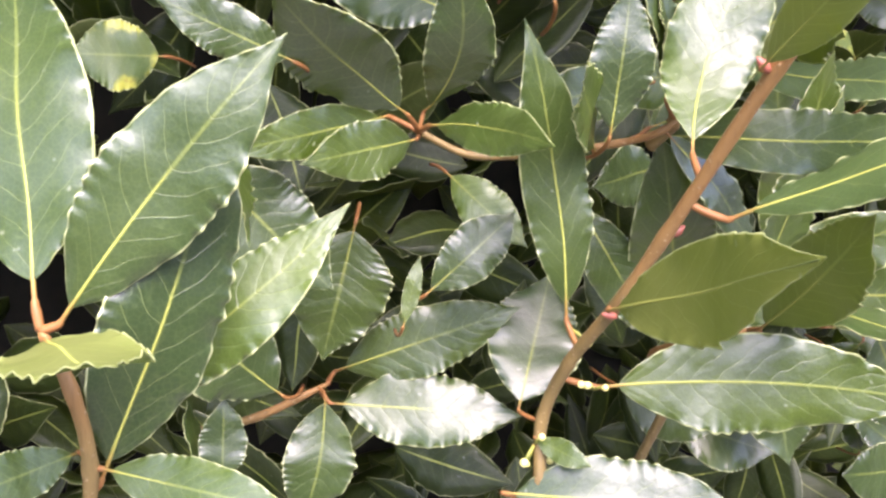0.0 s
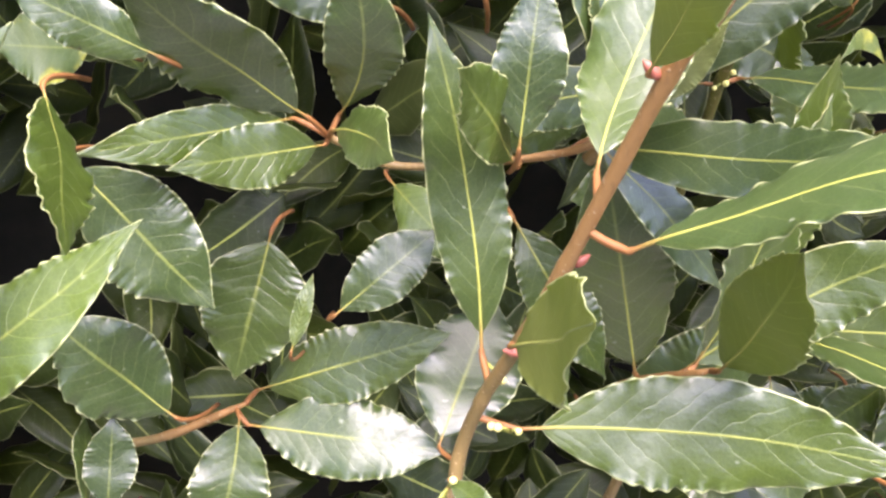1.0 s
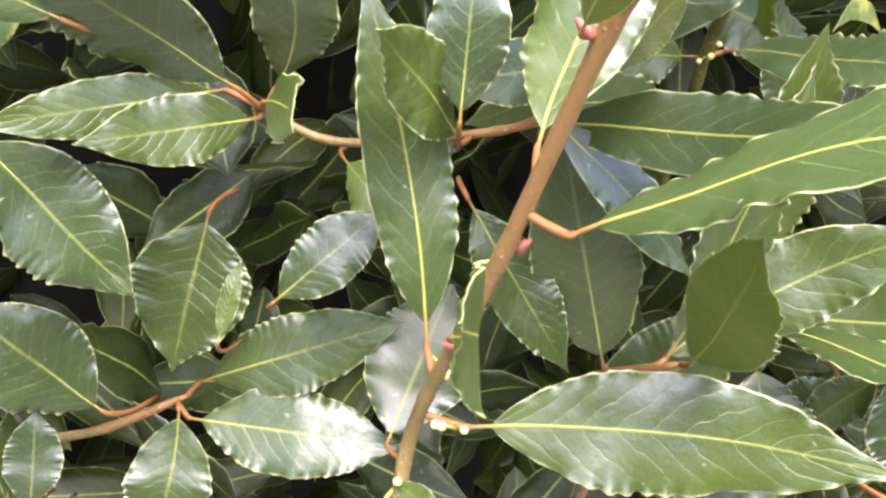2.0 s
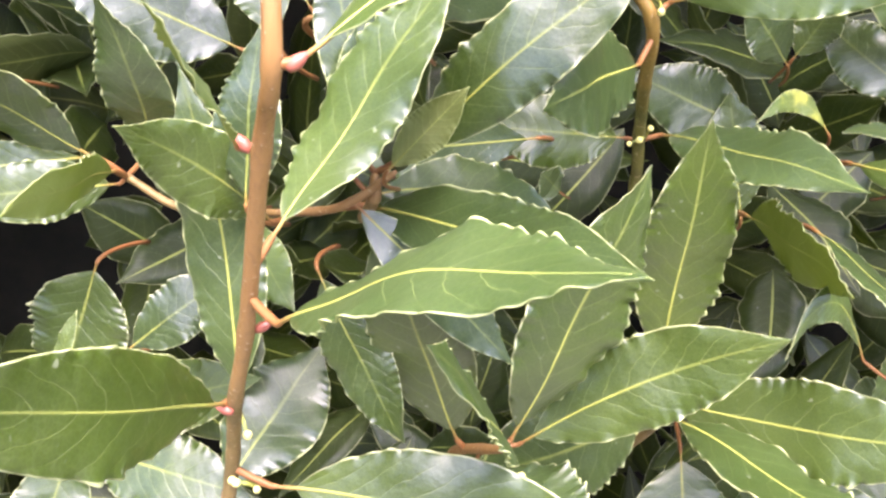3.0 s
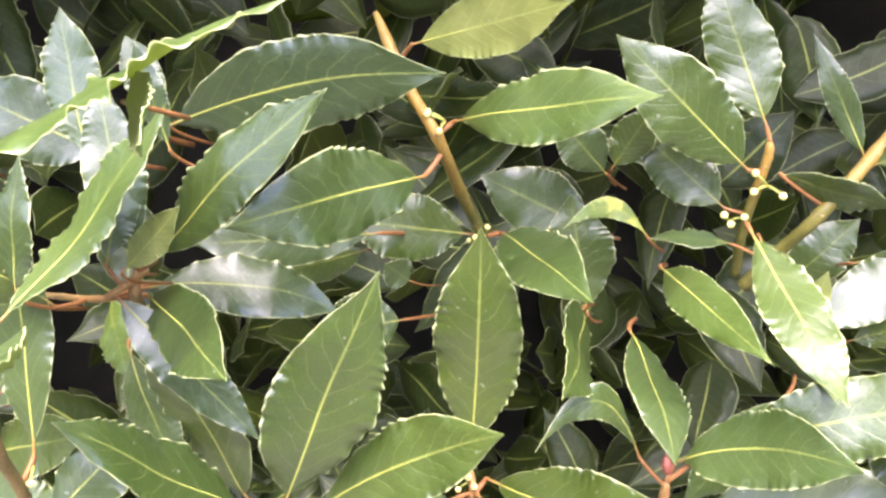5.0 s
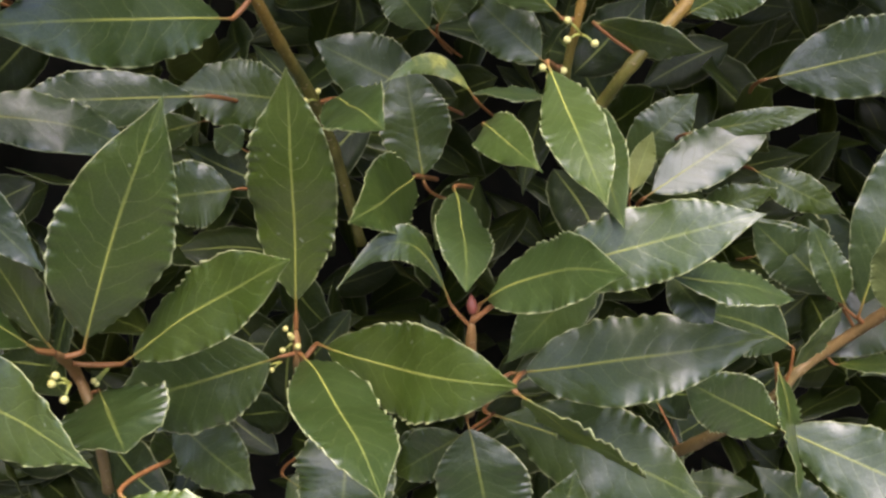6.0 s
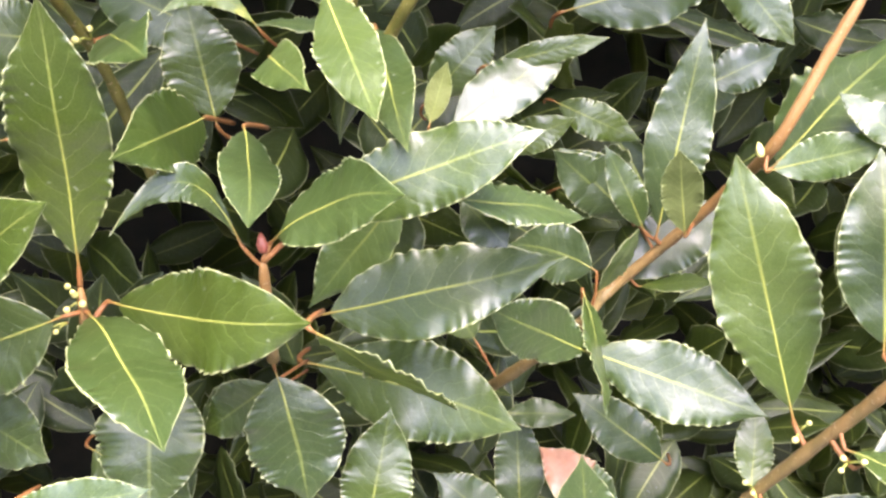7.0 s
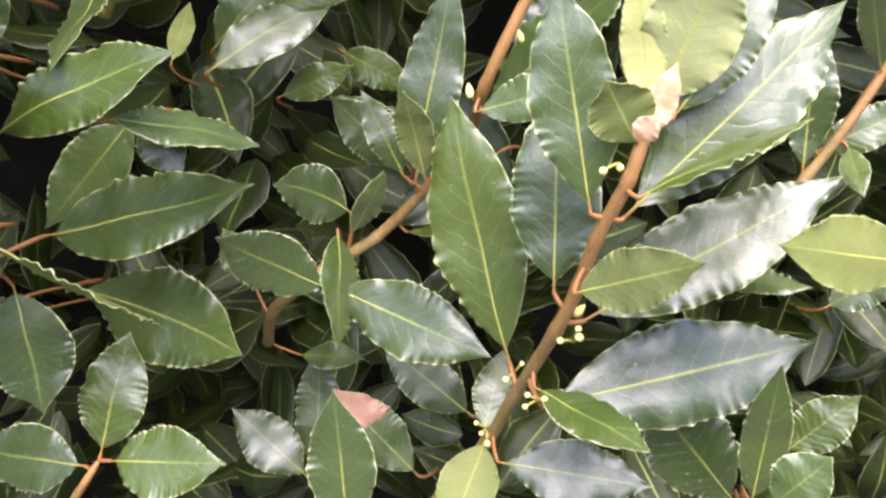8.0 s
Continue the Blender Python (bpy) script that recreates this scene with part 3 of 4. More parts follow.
leaf(green_stem, (0.1599, 0.3881, -0.0006), (0.2093, 0.3161, -0.0013), (-0.53, -0.37, 0.77), 0.0230, 0.000, look_of='fresh')
leaf(green_stem, (0.1559, 0.3428, 0.0418), (0.2240, 0.2992, 0.0556), (-0.56, -0.80, 0.21), 0.0202, 0.000, look_of='fresh')
leaf(green_stem, (0.0568, 0.3268, 0.0318), (0.1645, 0.3126, 0.0570), (-0.08, -0.97, -0.22), 0.0287, -0.050, bow=0.042)
flower_buds(green_stem, (0.1532, 0.3418, 0.0417), 3)
flower_buds(green_stem, (0.1545, 0.3858, -0.0017), 3)
left_cluster = shoot('laurel twig end with spreading dark leaves', [(0.0904, 0.2764, -0.0110), (0.0942, 0.2706, -0.0046), (0.0939, 0.2719, 0.0008)], 0.0016, 0.0014, 0.6)
leaf(left_cluster, (0.0922, 0.2717, 0.0029), (0.0802, 0.2735, 0.0515), (0.70, -0.69, 0.20), 0.0160, 0.000)
leaf(left_cluster, (0.0996, 0.2723, 0.0042), (0.1519, 0.2698, 0.0531), (-0.24, -0.95, 0.20), 0.0201, 0.000)
upper_shoot = shoot('yellow-green laurel stem with flower buds and small leaves', [(0.2445, 0.3967, -0.0100), (0.2538, 0.3927, 0.0038), (0.2644, 0.3842, 0.0192), (0.2786, 0.3945, 0.0399), (0.2925, 0.4054, 0.0623), (0.3030, 0.4148, 0.0844)], 0.0022, 0.002, 0.2)
twig_node = shoot('short olive laurel twig with red leaf stalks and flower buds', [(0.2410, 0.4050, -0.0080), (0.2420, 0.3920, 0.0100), (0.2450, 0.3830, 0.0260), (0.2470, 0.3800, 0.0360), (0.2470, 0.3790, 0.0410)], 0.0017, 0.0014, 0.2)
leaf(twig_node, (0.2417, 0.3785, 0.0316), (0.1997, 0.3602, 0.0706), (0.33, -0.94, -0.09), 0.0247, 0.000)
leaf(twig_node, (0.2454, 0.3830, 0.0450), (0.2226, 0.3859, 0.0940), (0.08, -0.99, 0.09), 0.0216, 0.000)
leaf(twig_node, (0.2357, 0.3890, 0.0172), (0.2040, 0.3934, 0.0401), (0.01, -0.98, 0.20), 0.0204, 0.000)
leaf(upper_shoot, (0.2775, 0.3934, 0.0348), (0.3063, 0.3874, 0.0534), (-0.19, -0.98, -0.02), 0.0179, 0.000)
leaf(upper_shoot, (0.2457, 0.3442, 0.0185), (0.2728, 0.2962, -0.0106), (-0.18, -0.58, 0.79), 0.0160, 0.000)
leaf(upper_shoot, (0.2466, 0.4027, 0.0076), (0.2737, 0.3290, -0.0223), (-0.33, -0.46, 0.83), 0.0159, 0.000)
flower_buds(upper_shoot, (0.2479, 0.3798, 0.0272), 3)
flower_buds(upper_shoot, (0.2373, 0.3886, 0.0131), 3)
leaf(upper_shoot, (0.2183, 0.3804, -0.0037), (0.2565, 0.3004, -0.0055), (-0.69, -0.34, 0.64), 0.0140, 0.000, look_of='fresh')
leaf(upper_shoot, (0.2694, 0.4237, -0.0295), (0.3119, 0.4532, 0.0039), (0.19, -0.84, 0.50), 0.0219, 0.000)
leaf(upper_shoot, (0.2805, 0.4430, -0.0063), (0.3259, 0.4466, 0.0065), (0.07, -1.00, 0.04), 0.0097, 0.000)
leaf(upper_shoot, (0.2666, 0.4030, -0.0250), (0.2709, 0.4096, -0.0036), (-0.20, 0.95, -0.25), 0.0087, 0.000)
slanting_shoot = shoot('slanting reddish-brown laurel shoot with pale leaf scars', [(0.2803, 0.4570, -0.1509), (0.3001, 0.4197, -0.1196), (0.3229, 0.4184, -0.0979), (0.3338, 0.4419, -0.0910), (0.3559, 0.4393, -0.0662), (0.3719, 0.4284, -0.0441), (0.3808, 0.4054, -0.0231), (0.3930, 0.4052, 0.0073), (0.4010, 0.4064, 0.0259)], 0.0024, 0.0019, 0.6)
leaf(slanting_shoot, (0.3499, 0.4385, -0.0665), (0.3591, 0.4439, 0.0156), (-0.04, -1.00, 0.07), 0.0236, 0.000)
leaf(slanting_shoot, (0.3582, 0.4218, -0.0608), (0.3514, 0.4094, -0.0278), (-0.07, 0.94, 0.34), 0.0149, 0.000)
leaf(slanting_shoot, (0.3230, 0.4165, -0.1047), (0.3913, 0.4023, -0.1178), (-0.12, -0.91, 0.39), 0.0270, 0.000)
leaf(slanting_shoot, (0.3457, 0.4443, -0.0878), (0.3758, 0.4396, -0.0815), (-0.24, -0.24, 0.94), 0.0125, 0.000)
leaf(slanting_shoot, (0.3238, 0.4240, -0.0842), (0.3357, 0.3939, -0.1214), (0.87, -0.21, 0.44), 0.0197, 0.000)
leaf(slanting_shoot, (0.3292, 0.4241, -0.0861), (0.3420, 0.4230, -0.0593), (0.65, -0.68, -0.34), 0.0119, 0.000)
leaf(slanting_shoot, (0.3803, 0.4078, -0.0330), (0.4237, 0.4273, 0.0154), (-0.47, -0.59, 0.66), 0.0340, 0.000)
leaf(slanting_shoot, (0.3779, 0.4665, -0.0547), (0.3378, 0.4466, -0.0874), (0.09, -0.90, 0.43), 0.0260, 0.000)
leaf(slanting_shoot, (0.3785, 0.4026, -0.0320), (0.4151, 0.4006, -0.0191), (-0.10, -0.98, 0.14), 0.0150, 0.000, look_of='yellow')
leaf(slanting_shoot, (0.4211, 0.4000, -0.0214), (0.3963, 0.4013, -0.0054), (0.22, -0.88, 0.42), 0.0126, 0.000)
right_shoot = shoot('thick reddish laurel shoot with flower buds along the stem', [(0.3675, 0.4020, -0.1918), (0.3805, 0.4027, -0.1710), (0.3912, 0.4099, -0.1551), (0.4014, 0.3939, -0.1282), (0.4157, 0.3711, -0.0917), (0.4211, 0.3638, -0.0750), (0.4252, 0.3556, -0.0575), (0.4319, 0.3492, -0.0391), (0.4346, 0.3495, -0.0261)], 0.0025, 0.0018, 0.6)
leaf(right_shoot, (0.3988, 0.3970, -0.1170), (0.3691, 0.4069, -0.0277), (-0.16, -0.99, 0.06), 0.0337, 0.000, look_of='fresh')
leaf(right_shoot, (0.4136, 0.3718, -0.0804), (0.4074, 0.3883, -0.0199), (-0.04, -0.97, 0.26), 0.0276, 0.000)
leaf(right_shoot, (0.4230, 0.3515, -0.0499), (0.4071, 0.3553, 0.0109), (0.09, -0.99, 0.09), 0.0236, 0.000, look_of='fresh')
leaf(right_shoot, (0.4210, 0.3489, -0.0721), (0.4533, 0.3299, -0.0533), (0.53, 0.85, -0.05), 0.0170, 0.000)
leaf(right_shoot, (0.4099, 0.3780, -0.1153), (0.4480, 0.3537, -0.1187), (-0.04, -0.30, 0.95), 0.0181, 0.000)
leaf(right_shoot, (0.4134, 0.3771, -0.1212), (0.4980, 0.4138, -0.0991), (0.26, -0.86, 0.44), 0.0339, 0.000)
leaf(right_shoot, (0.4231, 0.3716, -0.0883), (0.4938, 0.3965, -0.0395), (-0.05, -0.86, 0.51), 0.0286, 0.000)
leaf(right_shoot, (0.4314, 0.3521, -0.0506), (0.4829, 0.3822, 0.0104), (0.19, -0.93, 0.30), 0.0280, 0.000)
leaf(right_shoot, (0.4351, 0.3447, -0.0424), (0.4749, 0.3502, -0.0187), (-0.50, -0.09, 0.86), 0.0186, 0.000)
leaf(right_shoot, (0.3976, 0.3983, -0.1563), (0.4525, 0.4003, -0.1560), (0.03, -0.87, 0.50), 0.0237, 0.000)
leaf(right_shoot, (0.3916, 0.4050, -0.1516), (0.3856, 0.3746, -0.1770), (-0.20, 0.65, -0.73), 0.0214, 0.000)
leaf(right_shoot, (0.4363, 0.3518, -0.0197), (0.4494, 0.3455, 0.0207), (0.08, 0.99, 0.13), 0.0248, 0.000, look_of='gold')
leaf(right_shoot, (0.3714, 0.4833, -0.1836), (0.3252, 0.4820, -0.1527), (0.28, -0.88, 0.38), 0.0238, 0.000)
leaf(right_shoot, (0.3903, 0.4051, -0.1502), (0.3920, 0.4242, -0.1236), (0.15, -0.81, 0.57), 0.0149, 0.000)
flower_buds(right_shoot, (0.4007, 0.3966, -0.1198), 3)
flower_buds(right_shoot, (0.4113, 0.3771, -0.1196), 3)
flower_buds(right_shoot, (0.3910, 0.4059, -0.1481), 3)
flower_buds(right_shoot, (0.4213, 0.3694, -0.0943), 3)
lower_rosette = shoot('small low laurel rosette in the shade', [(0.2291, 0.3673, -0.2086), (0.2509, 0.3603, -0.1774), (0.2565, 0.3649, -0.1661)], 0.0015, 0.0013, 0.6)
leaf(lower_rosette, (0.2618, 0.3644, -0.1649), (0.3110, 0.3580, -0.1525), (-0.22, -0.87, 0.45), 0.0255, 0.000, look_of='fresh')
leaf(lower_rosette, (0.2517, 0.3632, -0.1684), (0.2131, 0.3553, -0.1650), (0.21, -0.95, 0.23), 0.0260, 0.000)
leaf(lower_rosette, (0.2568, 0.3656, -0.1642), (0.2614, 0.3799, -0.1199), (0.19, -0.94, 0.28), 0.0248, 0.000)
leaf(lower_rosette, (0.3391, 0.4092, -0.2108), (0.3291, 0.4108, -0.1451), (0.20, -0.98, 0.05), 0.0273, 0.000, look_of='fresh')
leaf(lower_rosette, (0.3058, 0.4451, -0.2083), (0.2683, 0.4448, -0.1804), (0.37, -0.80, 0.48), 0.0237, 0.000)
leaf(lower_rosette, (0.3287, 0.4051, -0.1023), (0.2921, 0.3864, -0.0823), (0.43, -0.90, -0.06), 0.0235, 0.000)
leaf(lower_rosette, (0.2835, 0.3358, -0.0354), (0.3210, 0.3621, -0.0434), (0.38, -0.27, 0.89), 0.0186, 0.000)
leaf(back_branch, (-0.0491, 0.3288, 0.0081), (-0.0758, 0.3213, 0.0092), (0.27, -0.96, 0.07), 0.0215, 0.000, look_of='gold')
leaf(left_rosette, (-0.0034, 0.2505, 0.0126), (-0.0342, 0.2473, 0.0272), (0.12, -0.99, 0.05), 0.0123, 0.000)
leaf(front_shoot, (0.1001, 0.2594, 0.0039), (0.1161, 0.2618, 0.0225), (-0.05, 1.00, -0.08), 0.0092, 0.000)
leaf(low_twig, (-0.0271, 0.2579, -0.1016), (-0.0264, 0.2651, -0.0777), (0.35, -0.90, 0.26), 0.0131, 0.000)
leaf(low_twig, (-0.0328, 0.2582, -0.1004), (-0.0380, 0.2739, -0.0826), (0.91, -0.14, 0.39), 0.0097, 0.000)
leaf(front_shoot, (0.0491, 0.2574, -0.1054), (0.1146, 0.2408, -0.1044), (-0.21, -0.79, 0.57), 0.0244, 0.000)
leaf(back_branch, (0.0397, 0.3199, 0.0224), (-0.0118, 0.3041, 0.0439), (0.35, -0.92, 0.17), 0.0268, 0.000)
leaf(back_branch, (0.0641, 0.2867, 0.0265), (0.0481, 0.2943, 0.0695), (0.20, -0.95, 0.24), 0.0185, 0.000)
leaf(back_branch, (0.0564, 0.3293, 0.0347), (0.0383, 0.3324, 0.0621), (0.35, -0.88, 0.33), 0.0136, 0.000)
leaf(green_stem, (0.1415, 0.3402, 0.0642), (0.1925, 0.3339, 0.0783), (0.10, 0.99, 0.07), 0.0193, 0.000)
leaf(green_stem, (0.1907, 0.4059, 0.0008), (0.1473, 0.3956, 0.0185), (0.27, -0.96, 0.09), 0.0258, 0.000)
leaf(left_cluster, (0.0978, 0.2812, 0.0328), (0.0916, 0.2747, 0.0608), (0.70, -0.71, -0.01), 0.0076, 0.000)
leaf(left_cluster, (0.1205, 0.3672, -0.0022), (0.0645, 0.3333, -0.0075), (0.50, -0.85, 0.16), 0.0204, 0.000)
leaf(green_stem, (0.1480, 0.3885, -0.0028), (0.1010, 0.3764, -0.0011), (0.25, -0.95, 0.17), 0.0260, 0.000)
leaf(upper_shoot, (0.1959, 0.3866, 0.0250), (0.1793, 0.3740, 0.0444), (0.48, -0.86, -0.15), 0.0159, 0.000)
leaf(upper_shoot, (0.1975, 0.3877, 0.0270), (0.2097, 0.3868, 0.0491), (0.16, -0.98, -0.13), 0.0147, 0.000)
leaf(pink_bud_shoot, (0.1910, 0.4018, -0.0296), (0.1808, 0.4003, 0.0145), (0.41, -0.91, 0.07), 0.0262, 0.000)
leaf(upper_shoot, (0.2122, 0.3886, 0.0039), (0.1867, 0.3686, 0.0074), (0.62, -0.78, 0.11), 0.0072, -0.023, bow=-0.276, look_of='gold')
leaf(upper_shoot, (0.2396, 0.3885, 0.0056), (0.2138, 0.3787, 0.0059), (0.13, -0.31, 0.94), 0.0111, 0.000)
leaf(upper_shoot, (0.2507, 0.3819, 0.0313), (0.2860, 0.3806, 0.0244), (-0.15, -0.73, -0.66), 0.0144, 0.000)
leaf(upper_shoot, (0.2751, 0.3926, 0.0375), (0.2549, 0.3885, 0.0746), (0.07, -0.99, -0.07), 0.0088, 0.000)
leaf(upper_shoot, (0.2557, 0.4538, -0.0235), (0.2822, 0.4579, 0.0085), (0.12, -0.99, 0.03), 0.0203, 0.000)
leaf(upper_shoot, (0.2846, 0.4562, -0.0405), (0.3164, 0.4573, -0.0249), (-0.01, -1.00, 0.09), 0.0143, 0.000)
leaf(upper_shoot, (0.3415, 0.4632, -0.0656), (0.3082, 0.4521, -0.0374), (0.27, -0.96, -0.05), 0.0203, 0.000)
leaf(upper_shoot, (0.3066, 0.4669, -0.0200), (0.3424, 0.4614, -0.0329), (-0.10, -0.99, 0.14), 0.0148, 0.000)
leaf(lower_rosette, (0.1707, 0.2550, -0.0873), (0.2153, 0.2422, -0.0958), (-0.03, -0.63, 0.77), 0.0209, 0.000, look_of='fresh')
leaf(lower_rosette, (0.1985, 0.2591, -0.0970), (0.2355, 0.2604, -0.0851), (-0.09, -0.92, 0.38), 0.0103, 0.000, look_of='fresh')
leaf(lower_rosette, (0.1122, 0.3537, -0.1201), (0.1529, 0.3480, -0.1382), (0.01, -0.95, 0.31), 0.0260, 0.000)
leaf(lower_rosette, (0.1788, 0.3718, -0.1076), (0.1862, 0.3501, -0.1565), (0.09, -0.91, 0.42), 0.0377, 0.000)
leaf(lower_rosette, (0.2230, 0.3709, -0.1107), (0.1974, 0.3697, -0.1326), (-0.05, -0.99, 0.11), 0.0192, 0.000)
leaf(slanting_shoot, (0.3287, 0.4250, -0.0776), (0.2948, 0.4277, -0.0709), (-0.06, -0.99, 0.10), 0.0229, -0.017, bow=-0.077)
leaf(slanting_shoot, (0.3432, 0.4540, -0.0640), (0.3105, 0.4574, -0.0372), (-0.06, -1.00, 0.05), 0.0234, 0.000)
leaf(slanting_shoot, (0.3453, 0.4382, -0.0638), (0.3272, 0.4351, -0.0316), (0.33, -0.94, 0.10), 0.0131, 0.000)
leaf(lower_rosette, (0.2843, 0.3541, -0.0378), (0.2996, 0.3534, -0.0519), (0.32, -0.87, 0.39), 0.0141, 0.000)
leaf(lower_rosette, (0.3539, 0.4573, -0.2043), (0.3128, 0.4537, -0.1670), (0.40, -0.84, 0.36), 0.0246, 0.000, look_of='dry')
leaf(lower_rosette, (0.3079, 0.4529, -0.2105), (0.3007, 0.4684, -0.1534), (0.13, -0.95, 0.27), 0.0221, 0.000)
leaf(lower_rosette, (0.2829, 0.4498, -0.2102), (0.2761, 0.4561, -0.1850), (0.23, -0.93, 0.29), 0.0189, 0.000)
far_shoot = shoot('reddish laurel shoot with pale olive leaves', [(0.4723, 0.4106, -0.0649), (0.4867, 0.4151, -0.0433), (0.4959, 0.4169, -0.0263), (0.5051, 0.4196, -0.0064), (0.5122, 0.4216, 0.0127)], 0.0018, 0.0015, 0.6)
leaf(far_shoot, (0.5112, 0.3635, -0.0556), (0.4691, 0.3348, -0.0479), (-0.58, 0.80, -0.18), 0.0198, 0.000)
leaf(far_shoot, (0.4849, 0.4147, -0.0431), (0.4821, 0.4177, 0.0048), (-0.16, -0.99, 0.05), 0.0161, 0.000)
leaf(far_shoot, (0.4876, 0.4174, -0.0362), (0.5177, 0.4192, -0.0174), (-0.06, -0.98, 0.20), 0.0134, 0.000)
leaf(far_shoot, (0.5030, 0.4181, -0.0099), (0.4909, 0.4031, 0.0205), (-0.05, -0.89, -0.46), 0.0097, 0.000)
leaf(far_shoot, (0.4968, 0.4151, -0.0331), (0.5004, 0.3962, -0.0453), (-0.44, -0.54, 0.71), 0.0085, 0.000, look_of='fresh')
leaf(far_shoot, (0.4843, 0.3930, -0.1510), (0.4848, 0.3874, -0.0984), (-0.19, -0.98, -0.10), 0.0153, 0.000)
leaf(far_shoot, (0.4953, 0.3951, -0.0808), (0.5144, 0.3939, -0.0639), (-0.27, -0.94, 0.23), 0.0134, 0.000)
leaf(far_shoot, (0.4931, 0.4001, -0.1340), (0.5126, 0.4010, -0.1102), (-0.31, -0.91, 0.29), 0.0167, 0.000)
leaf(far_shoot, (0.4733, 0.3084, -0.1037), (0.4838, 0.3052, -0.0867), (-0.46, -0.88, 0.12), 0.0130, 0.000, look_of='fresh')
leaf(far_shoot, (0.4833, 0.4199, -0.1675), (0.4476, 0.4130, -0.1274), (0.29, -0.95, 0.09), 0.0325, 0.000)
leaf(far_shoot, (0.4640, 0.4091, -0.0813), (0.4932, 0.4061, -0.0781), (-0.14, -0.43, 0.89), 0.0118, 0.000)
leaf(right_shoot, (0.4353, 0.3492, -0.0275), (0.4403, 0.3456, -0.0075), (-0.07, -0.99, -0.16), 0.0081, 0.000, look_of='husk')
leaf(right_shoot, (0.4326, 0.3462, -0.0281), (0.4373, 0.3410, -0.0205), (-0.33, -0.86, -0.38), 0.0071, 0.000, look_of='husk')
leaf(right_shoot, (0.4354, 0.3484, -0.0230), (0.4278, 0.3494, 0.0146), (-0.02, 1.00, -0.03), 0.0122, 0.000, look_of='gold')
leaf(right_shoot, (0.4410, 0.3521, -0.0222), (0.4638, 0.3634, 0.0159), (0.06, -0.97, 0.25), 0.0152, 0.000, look_of='fresh')
flower_buds(right_shoot, (0.4290, 0.3457, -0.0343), 2)
leaf(bud_rosette, (0.1282, 0.3749, -0.0356), (0.0983, 0.3610, -0.0410), (0.40, -0.91, 0.11), 0.0248, 0.000)
leaf(bud_rosette, (0.1283, 0.3786, -0.0215), (0.1223, 0.3686, -0.0136), (0.80, -0.59, -0.13), 0.0126, 0.000)
leaf(bud_rosette, (0.1068, 0.3862, -0.0135), (0.0720, 0.3746, -0.0260), (0.33, -0.94, -0.03), 0.0158, 0.000)
leaf(upper_shoot, (0.3063, 0.4865, 0.0147), (0.3816, 0.5005, 0.0399), (0.17, -0.98, 0.04), 0.0311, 0.000)
leaf(upper_shoot, (0.3627, 0.4624, 0.0385), (0.3923, 0.4505, 0.0071), (-0.28, -0.95, 0.09), 0.0198, 0.000)
leaf(upper_shoot, (0.3107, 0.4689, -0.0562), (0.3412, 0.4740, -0.0441), (0.08, -0.97, 0.21), 0.0159, 0.000)
leaf(slanting_shoot, (0.3694, 0.4984, -0.0125), (0.4013, 0.5076, 0.0048), (0.18, -0.97, 0.18), 0.0202, 0.000)
leaf(slanting_shoot, (0.2848, 0.4303, -0.1122), (0.2702, 0.4338, -0.0934), (0.19, -0.93, 0.32), 0.0147, 0.000)
leaf(slanting_shoot, (0.2953, 0.4577, -0.1551), (0.3273, 0.4530, -0.1497), (-0.22, -0.65, 0.73), 0.0131, 0.000)
leaf(lower_rosette, (0.2169, 0.3880, -0.1220), (0.1899, 0.3802, -0.1367), (0.13, -0.96, 0.26), 0.0199, 0.000)
leaf(lower_rosette, (0.1462, 0.3810, -0.1507), (0.1919, 0.3727, -0.1639), (0.06, -0.74, 0.67), 0.0315, 0.000)
pink_bud(slanting_shoot, (0.3766, 0.4036, -0.0276), (0.3742, 0.4055, -0.0198), 0.005, BUD)
pink_bud(slanting_shoot, (0.3909, 0.4109, -0.0087), (0.3874, 0.4124, -0.0018), 0.005, BUD)
pink_bud(slanting_shoot, (0.4203, 0.3714, -0.0868), (0.4225, 0.3727, -0.0842), 0.005, BUD)
leaf(right_shoot, (0.4334, 0.3481, -0.0298), (0.4233, 0.3402, -0.0127), (-0.27, 0.92, 0.27), 0.0178, 0.000)


# ---- the inside of the hedge ----
def face_y(x, z):
    """How far the hedge's leafy face lies from the walker's line."""
    return 0.245 + 0.42 * x - 0.12 * max(-0.4, min(0.4, z))


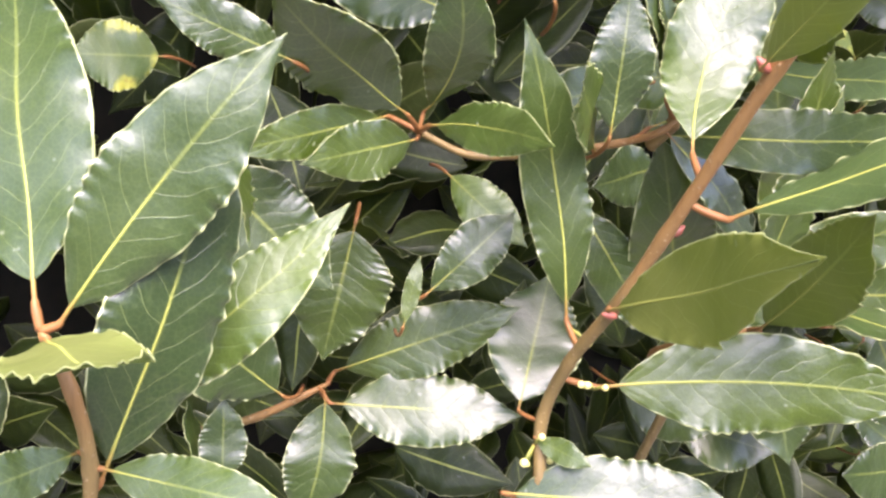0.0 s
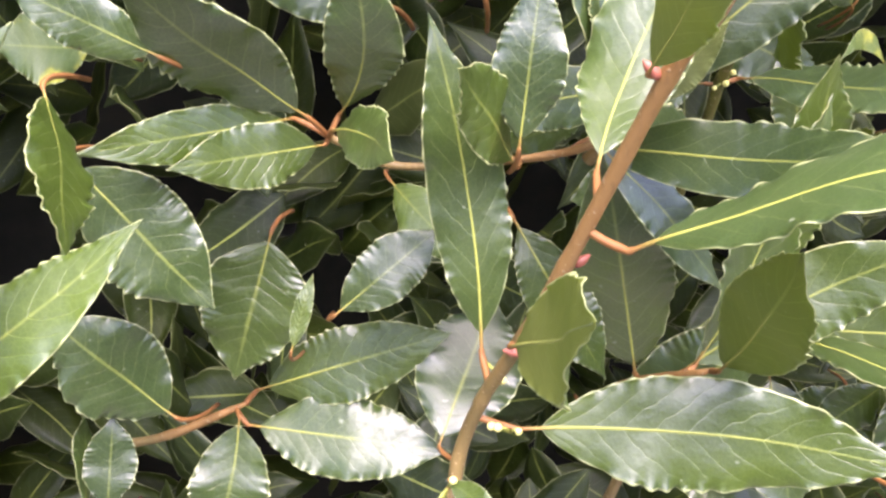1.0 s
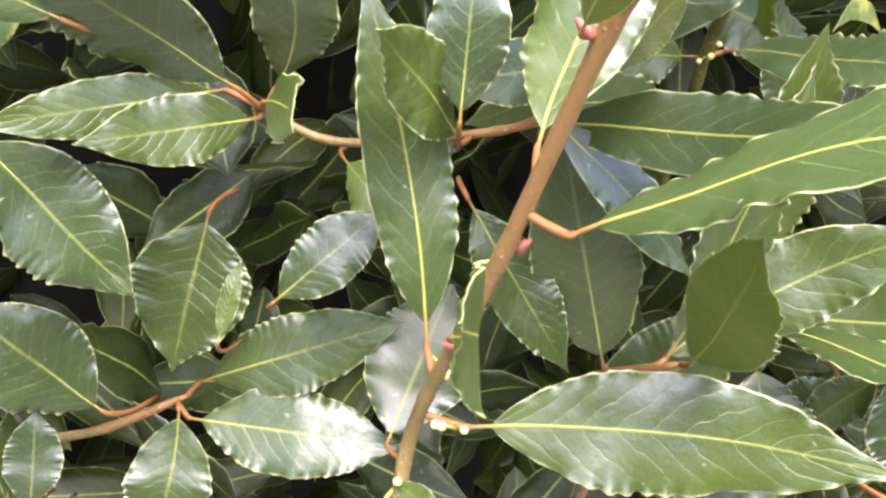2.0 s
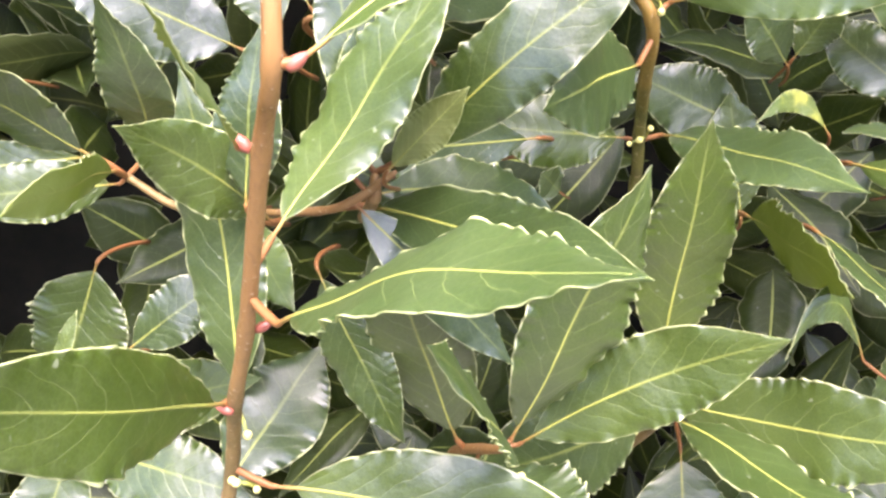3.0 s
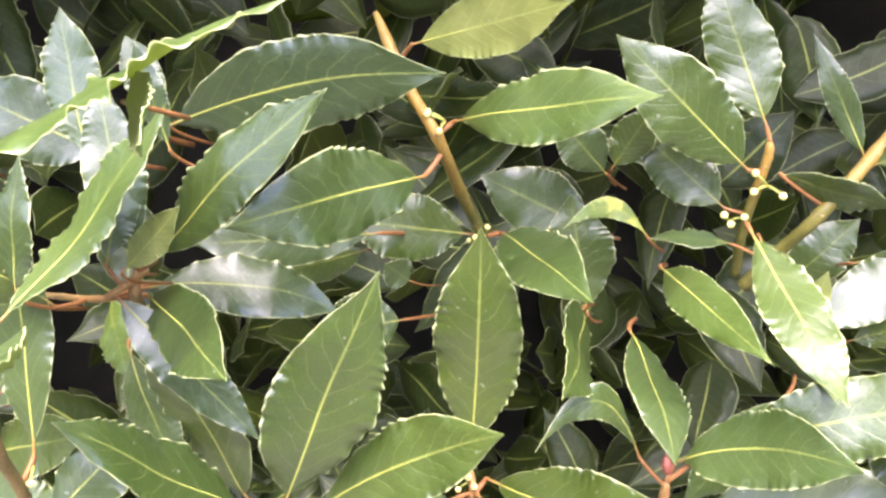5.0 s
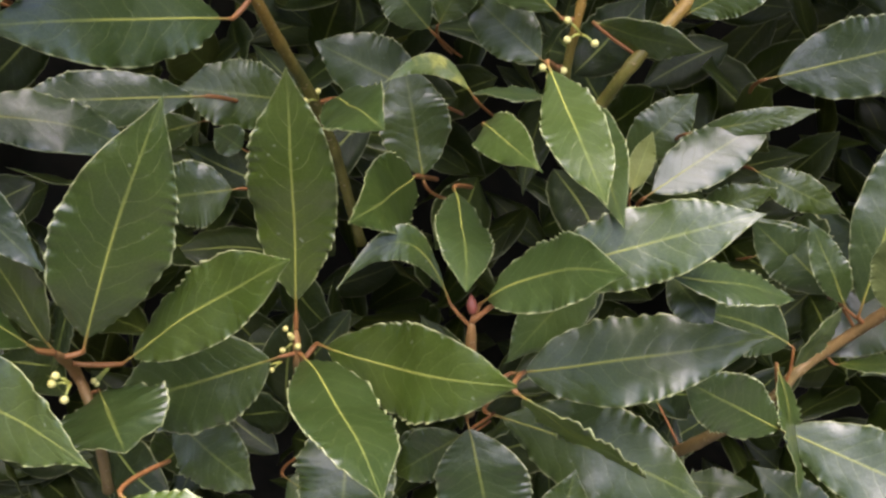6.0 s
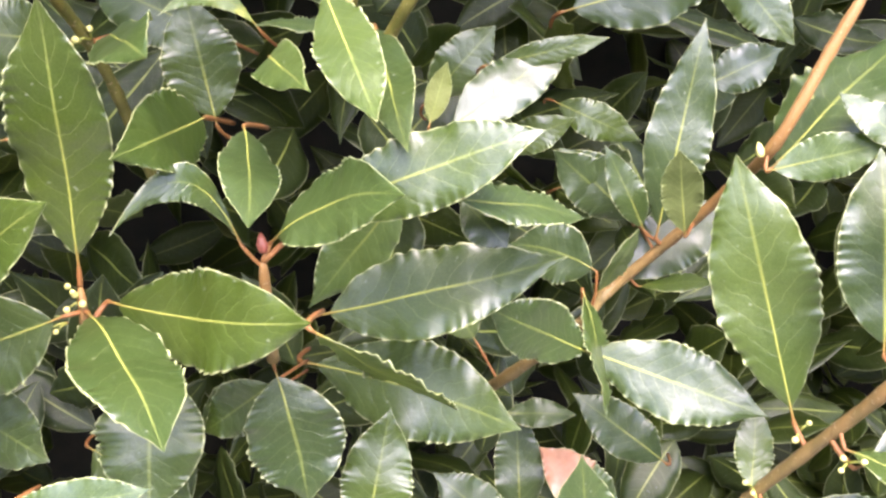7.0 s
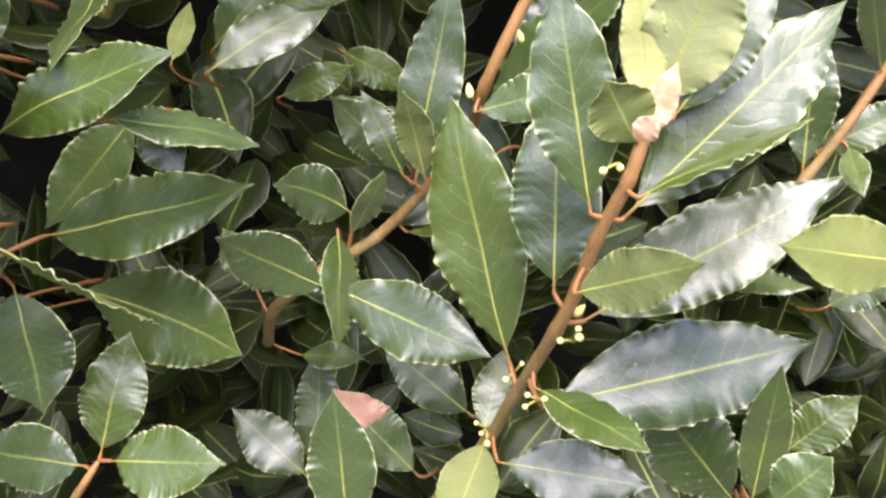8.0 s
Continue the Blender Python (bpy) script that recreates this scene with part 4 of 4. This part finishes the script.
def fill_leaves(name, label, count, xs, zs, depth0, depth1, seed, nu, nv, size, lean=(0, 0, 0)):
    rng = random.Random(seed)
    verts, faces, slots, uvs, first = [], [], [], [], 0
    for i in range(count):
        x, z = rng.uniform(*xs), rng.uniform(*zs)
        d = depth0 + (depth1 - depth0) * rng.random()
        base = np.array((x, face_y(x, z) + d, z))
        out = Vector((rng.uniform(-1, 1), rng.uniform(-0.9, 0.25), rng.uniform(-0.8, 1)))
        out = (out + Vector(lean) * 0.3).normalized()
        tip = base + np.array(out) * rng.uniform(0.7, 1.15) * size
        nrm = Vector((rng.uniform(-0.7, 0.7), rng.uniform(-1.2, -0.1), rng.uniform(0.0, 1.0))) + Vector(lean)
        pts, gs, gv, mid, fr, length = leaf_shape(base, tip, nrm, rng.uniform(0.30, 0.42) * size, rng.uniform(-0.05, 0.09), rng.uniform(-0.04, 0.04), 0.12, 1.0, seed * 7919 + i, nu, nv)
        v, f, s, u = leaf_mesh(pts, gs, gv, fr[2], 0.0004)
        verts.append(v)
        faces += [tuple(q + first for q in p) for p in f]
        slots += s
        uvs.append(u)
        first += len(v)
    ob = part(name, np.concatenate(verts), faces, [TOP_SHADED, UNDER_SHADED], None, np.concatenate(uvs), slots)
    return tagged(ob, label, "foliage", kind="stuff")


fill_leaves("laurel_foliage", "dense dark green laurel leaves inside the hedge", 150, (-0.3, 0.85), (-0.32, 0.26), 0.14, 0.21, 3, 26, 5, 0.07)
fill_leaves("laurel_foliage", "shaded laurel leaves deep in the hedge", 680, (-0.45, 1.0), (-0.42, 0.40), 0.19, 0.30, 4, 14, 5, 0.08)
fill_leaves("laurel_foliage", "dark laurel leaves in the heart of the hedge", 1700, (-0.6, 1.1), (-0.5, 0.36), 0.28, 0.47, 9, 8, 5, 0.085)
# leaves added above the view to keep sky light off the inside
fill_leaves("laurel_foliage", "unseen outer laurel leaves added higher up to shade the hedge", 600, (-0.35, 0.95), (0.15, 0.42), -0.03, 0.10, 21, 20, 5, 0.075)
fill_leaves("laurel_foliage", "laurel hedge foliage reaching down to the ground", 2600, (-1.3, 1.9), (-1.08, -0.34), 0.02, 0.25, 5, 7, 3, 0.09)
fill_leaves("laurel_foliage", "laurel hedge foliage rising above", 700, (-1.2, 1.8), (0.33, 0.48), 0.02, 0.25, 6, 7, 3, 0.09)
fill_leaves("laurel_foliage", "laurel hedge foliage running on beyond", 700, (-1.3, -0.32), (-0.4, 0.45), 0.02, 0.25, 7, 7, 3, 0.09)
fill_leaves("laurel_foliage", "laurel hedge foliage running on along the path", 700, (0.85, 1.9), (-0.4, 0.45), 0.02, 0.25, 8, 7, 3, 0.09)
fill_leaves("laurel_foliage", "laurel leaves on the top of the hedge", 1900, (-1.3, 1.9), (0.38, 0.50), 0.2, 0.86, 31, 7, 3, 0.09, (0, 0.4, 1.5))
fill_leaves("laurel_foliage", "laurel leaves on the far side of the hedge", 2600, (-1.3, 1.9), (-1.08, 0.46), 0.72, 0.86, 32, 7, 3, 0.09, (0, 2.2, 0))
fill_leaves("laurel_foliage", "laurel leaves at the near end of the hedge", 700, (-1.34, -1.2), (-1.08, 0.46), 0.1, 0.84, 33, 7, 3, 0.09, (-1.5, 0, 0))
fill_leaves("laurel_foliage", "laurel leaves at the far end of the hedge", 700, (1.82, 1.94), (-1.08, 0.46), 0.1, 0.84, 34, 7, 3, 0.09, (1.5, 0, 0))


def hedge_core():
    """Near-black body in mid-hedge, lumpy on all sides, that paints in the deep shade."""
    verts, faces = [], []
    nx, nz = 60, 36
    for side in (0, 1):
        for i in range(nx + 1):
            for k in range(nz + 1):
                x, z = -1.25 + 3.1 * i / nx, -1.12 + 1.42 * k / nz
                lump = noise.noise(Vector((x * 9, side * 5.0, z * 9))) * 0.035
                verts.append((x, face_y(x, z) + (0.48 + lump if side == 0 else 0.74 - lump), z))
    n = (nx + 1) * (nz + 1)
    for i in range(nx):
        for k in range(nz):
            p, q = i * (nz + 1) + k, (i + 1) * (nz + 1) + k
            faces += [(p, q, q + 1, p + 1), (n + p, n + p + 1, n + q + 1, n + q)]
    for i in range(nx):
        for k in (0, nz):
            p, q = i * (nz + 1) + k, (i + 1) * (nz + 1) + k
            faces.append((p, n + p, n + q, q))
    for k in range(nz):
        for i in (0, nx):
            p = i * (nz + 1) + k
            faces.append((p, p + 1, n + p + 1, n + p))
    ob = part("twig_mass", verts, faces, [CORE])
    tagged(ob, "near-black core that stands in for shade inside the hedge", "hedge", kind="stuff")


hedge_core()
for i in range(7):
    rng = random.Random(11 + i)
    x = -1.0 + 0.42 * i
    y = face_y(x, 0) + 0.6
    shrub = new("laurel_shrub")
    shrub.location = (x, y, -1.1)
    tagged(shrub, "olive-brown laurel trunk rising from the soil inside the hedge", "shrub", "shrubs of the laurel hedge")
    line = smooth_line([(0, 0, -0.02), (rng.uniform(-0.05, 0.05), 0.02, 0.5), (rng.uniform(-0.1, 0.1), 0, 1.0), (rng.uniform(-0.15, 0.15), 0.0, 1.45)], 6)
    tv, tf, tu = tube(line, [0.016 - 0.010 * k / (len(line) - 1) for k in range(len(line))], 8)
    part("trunk", tv, tf, [BARK_OLIVE], shrub, tu)
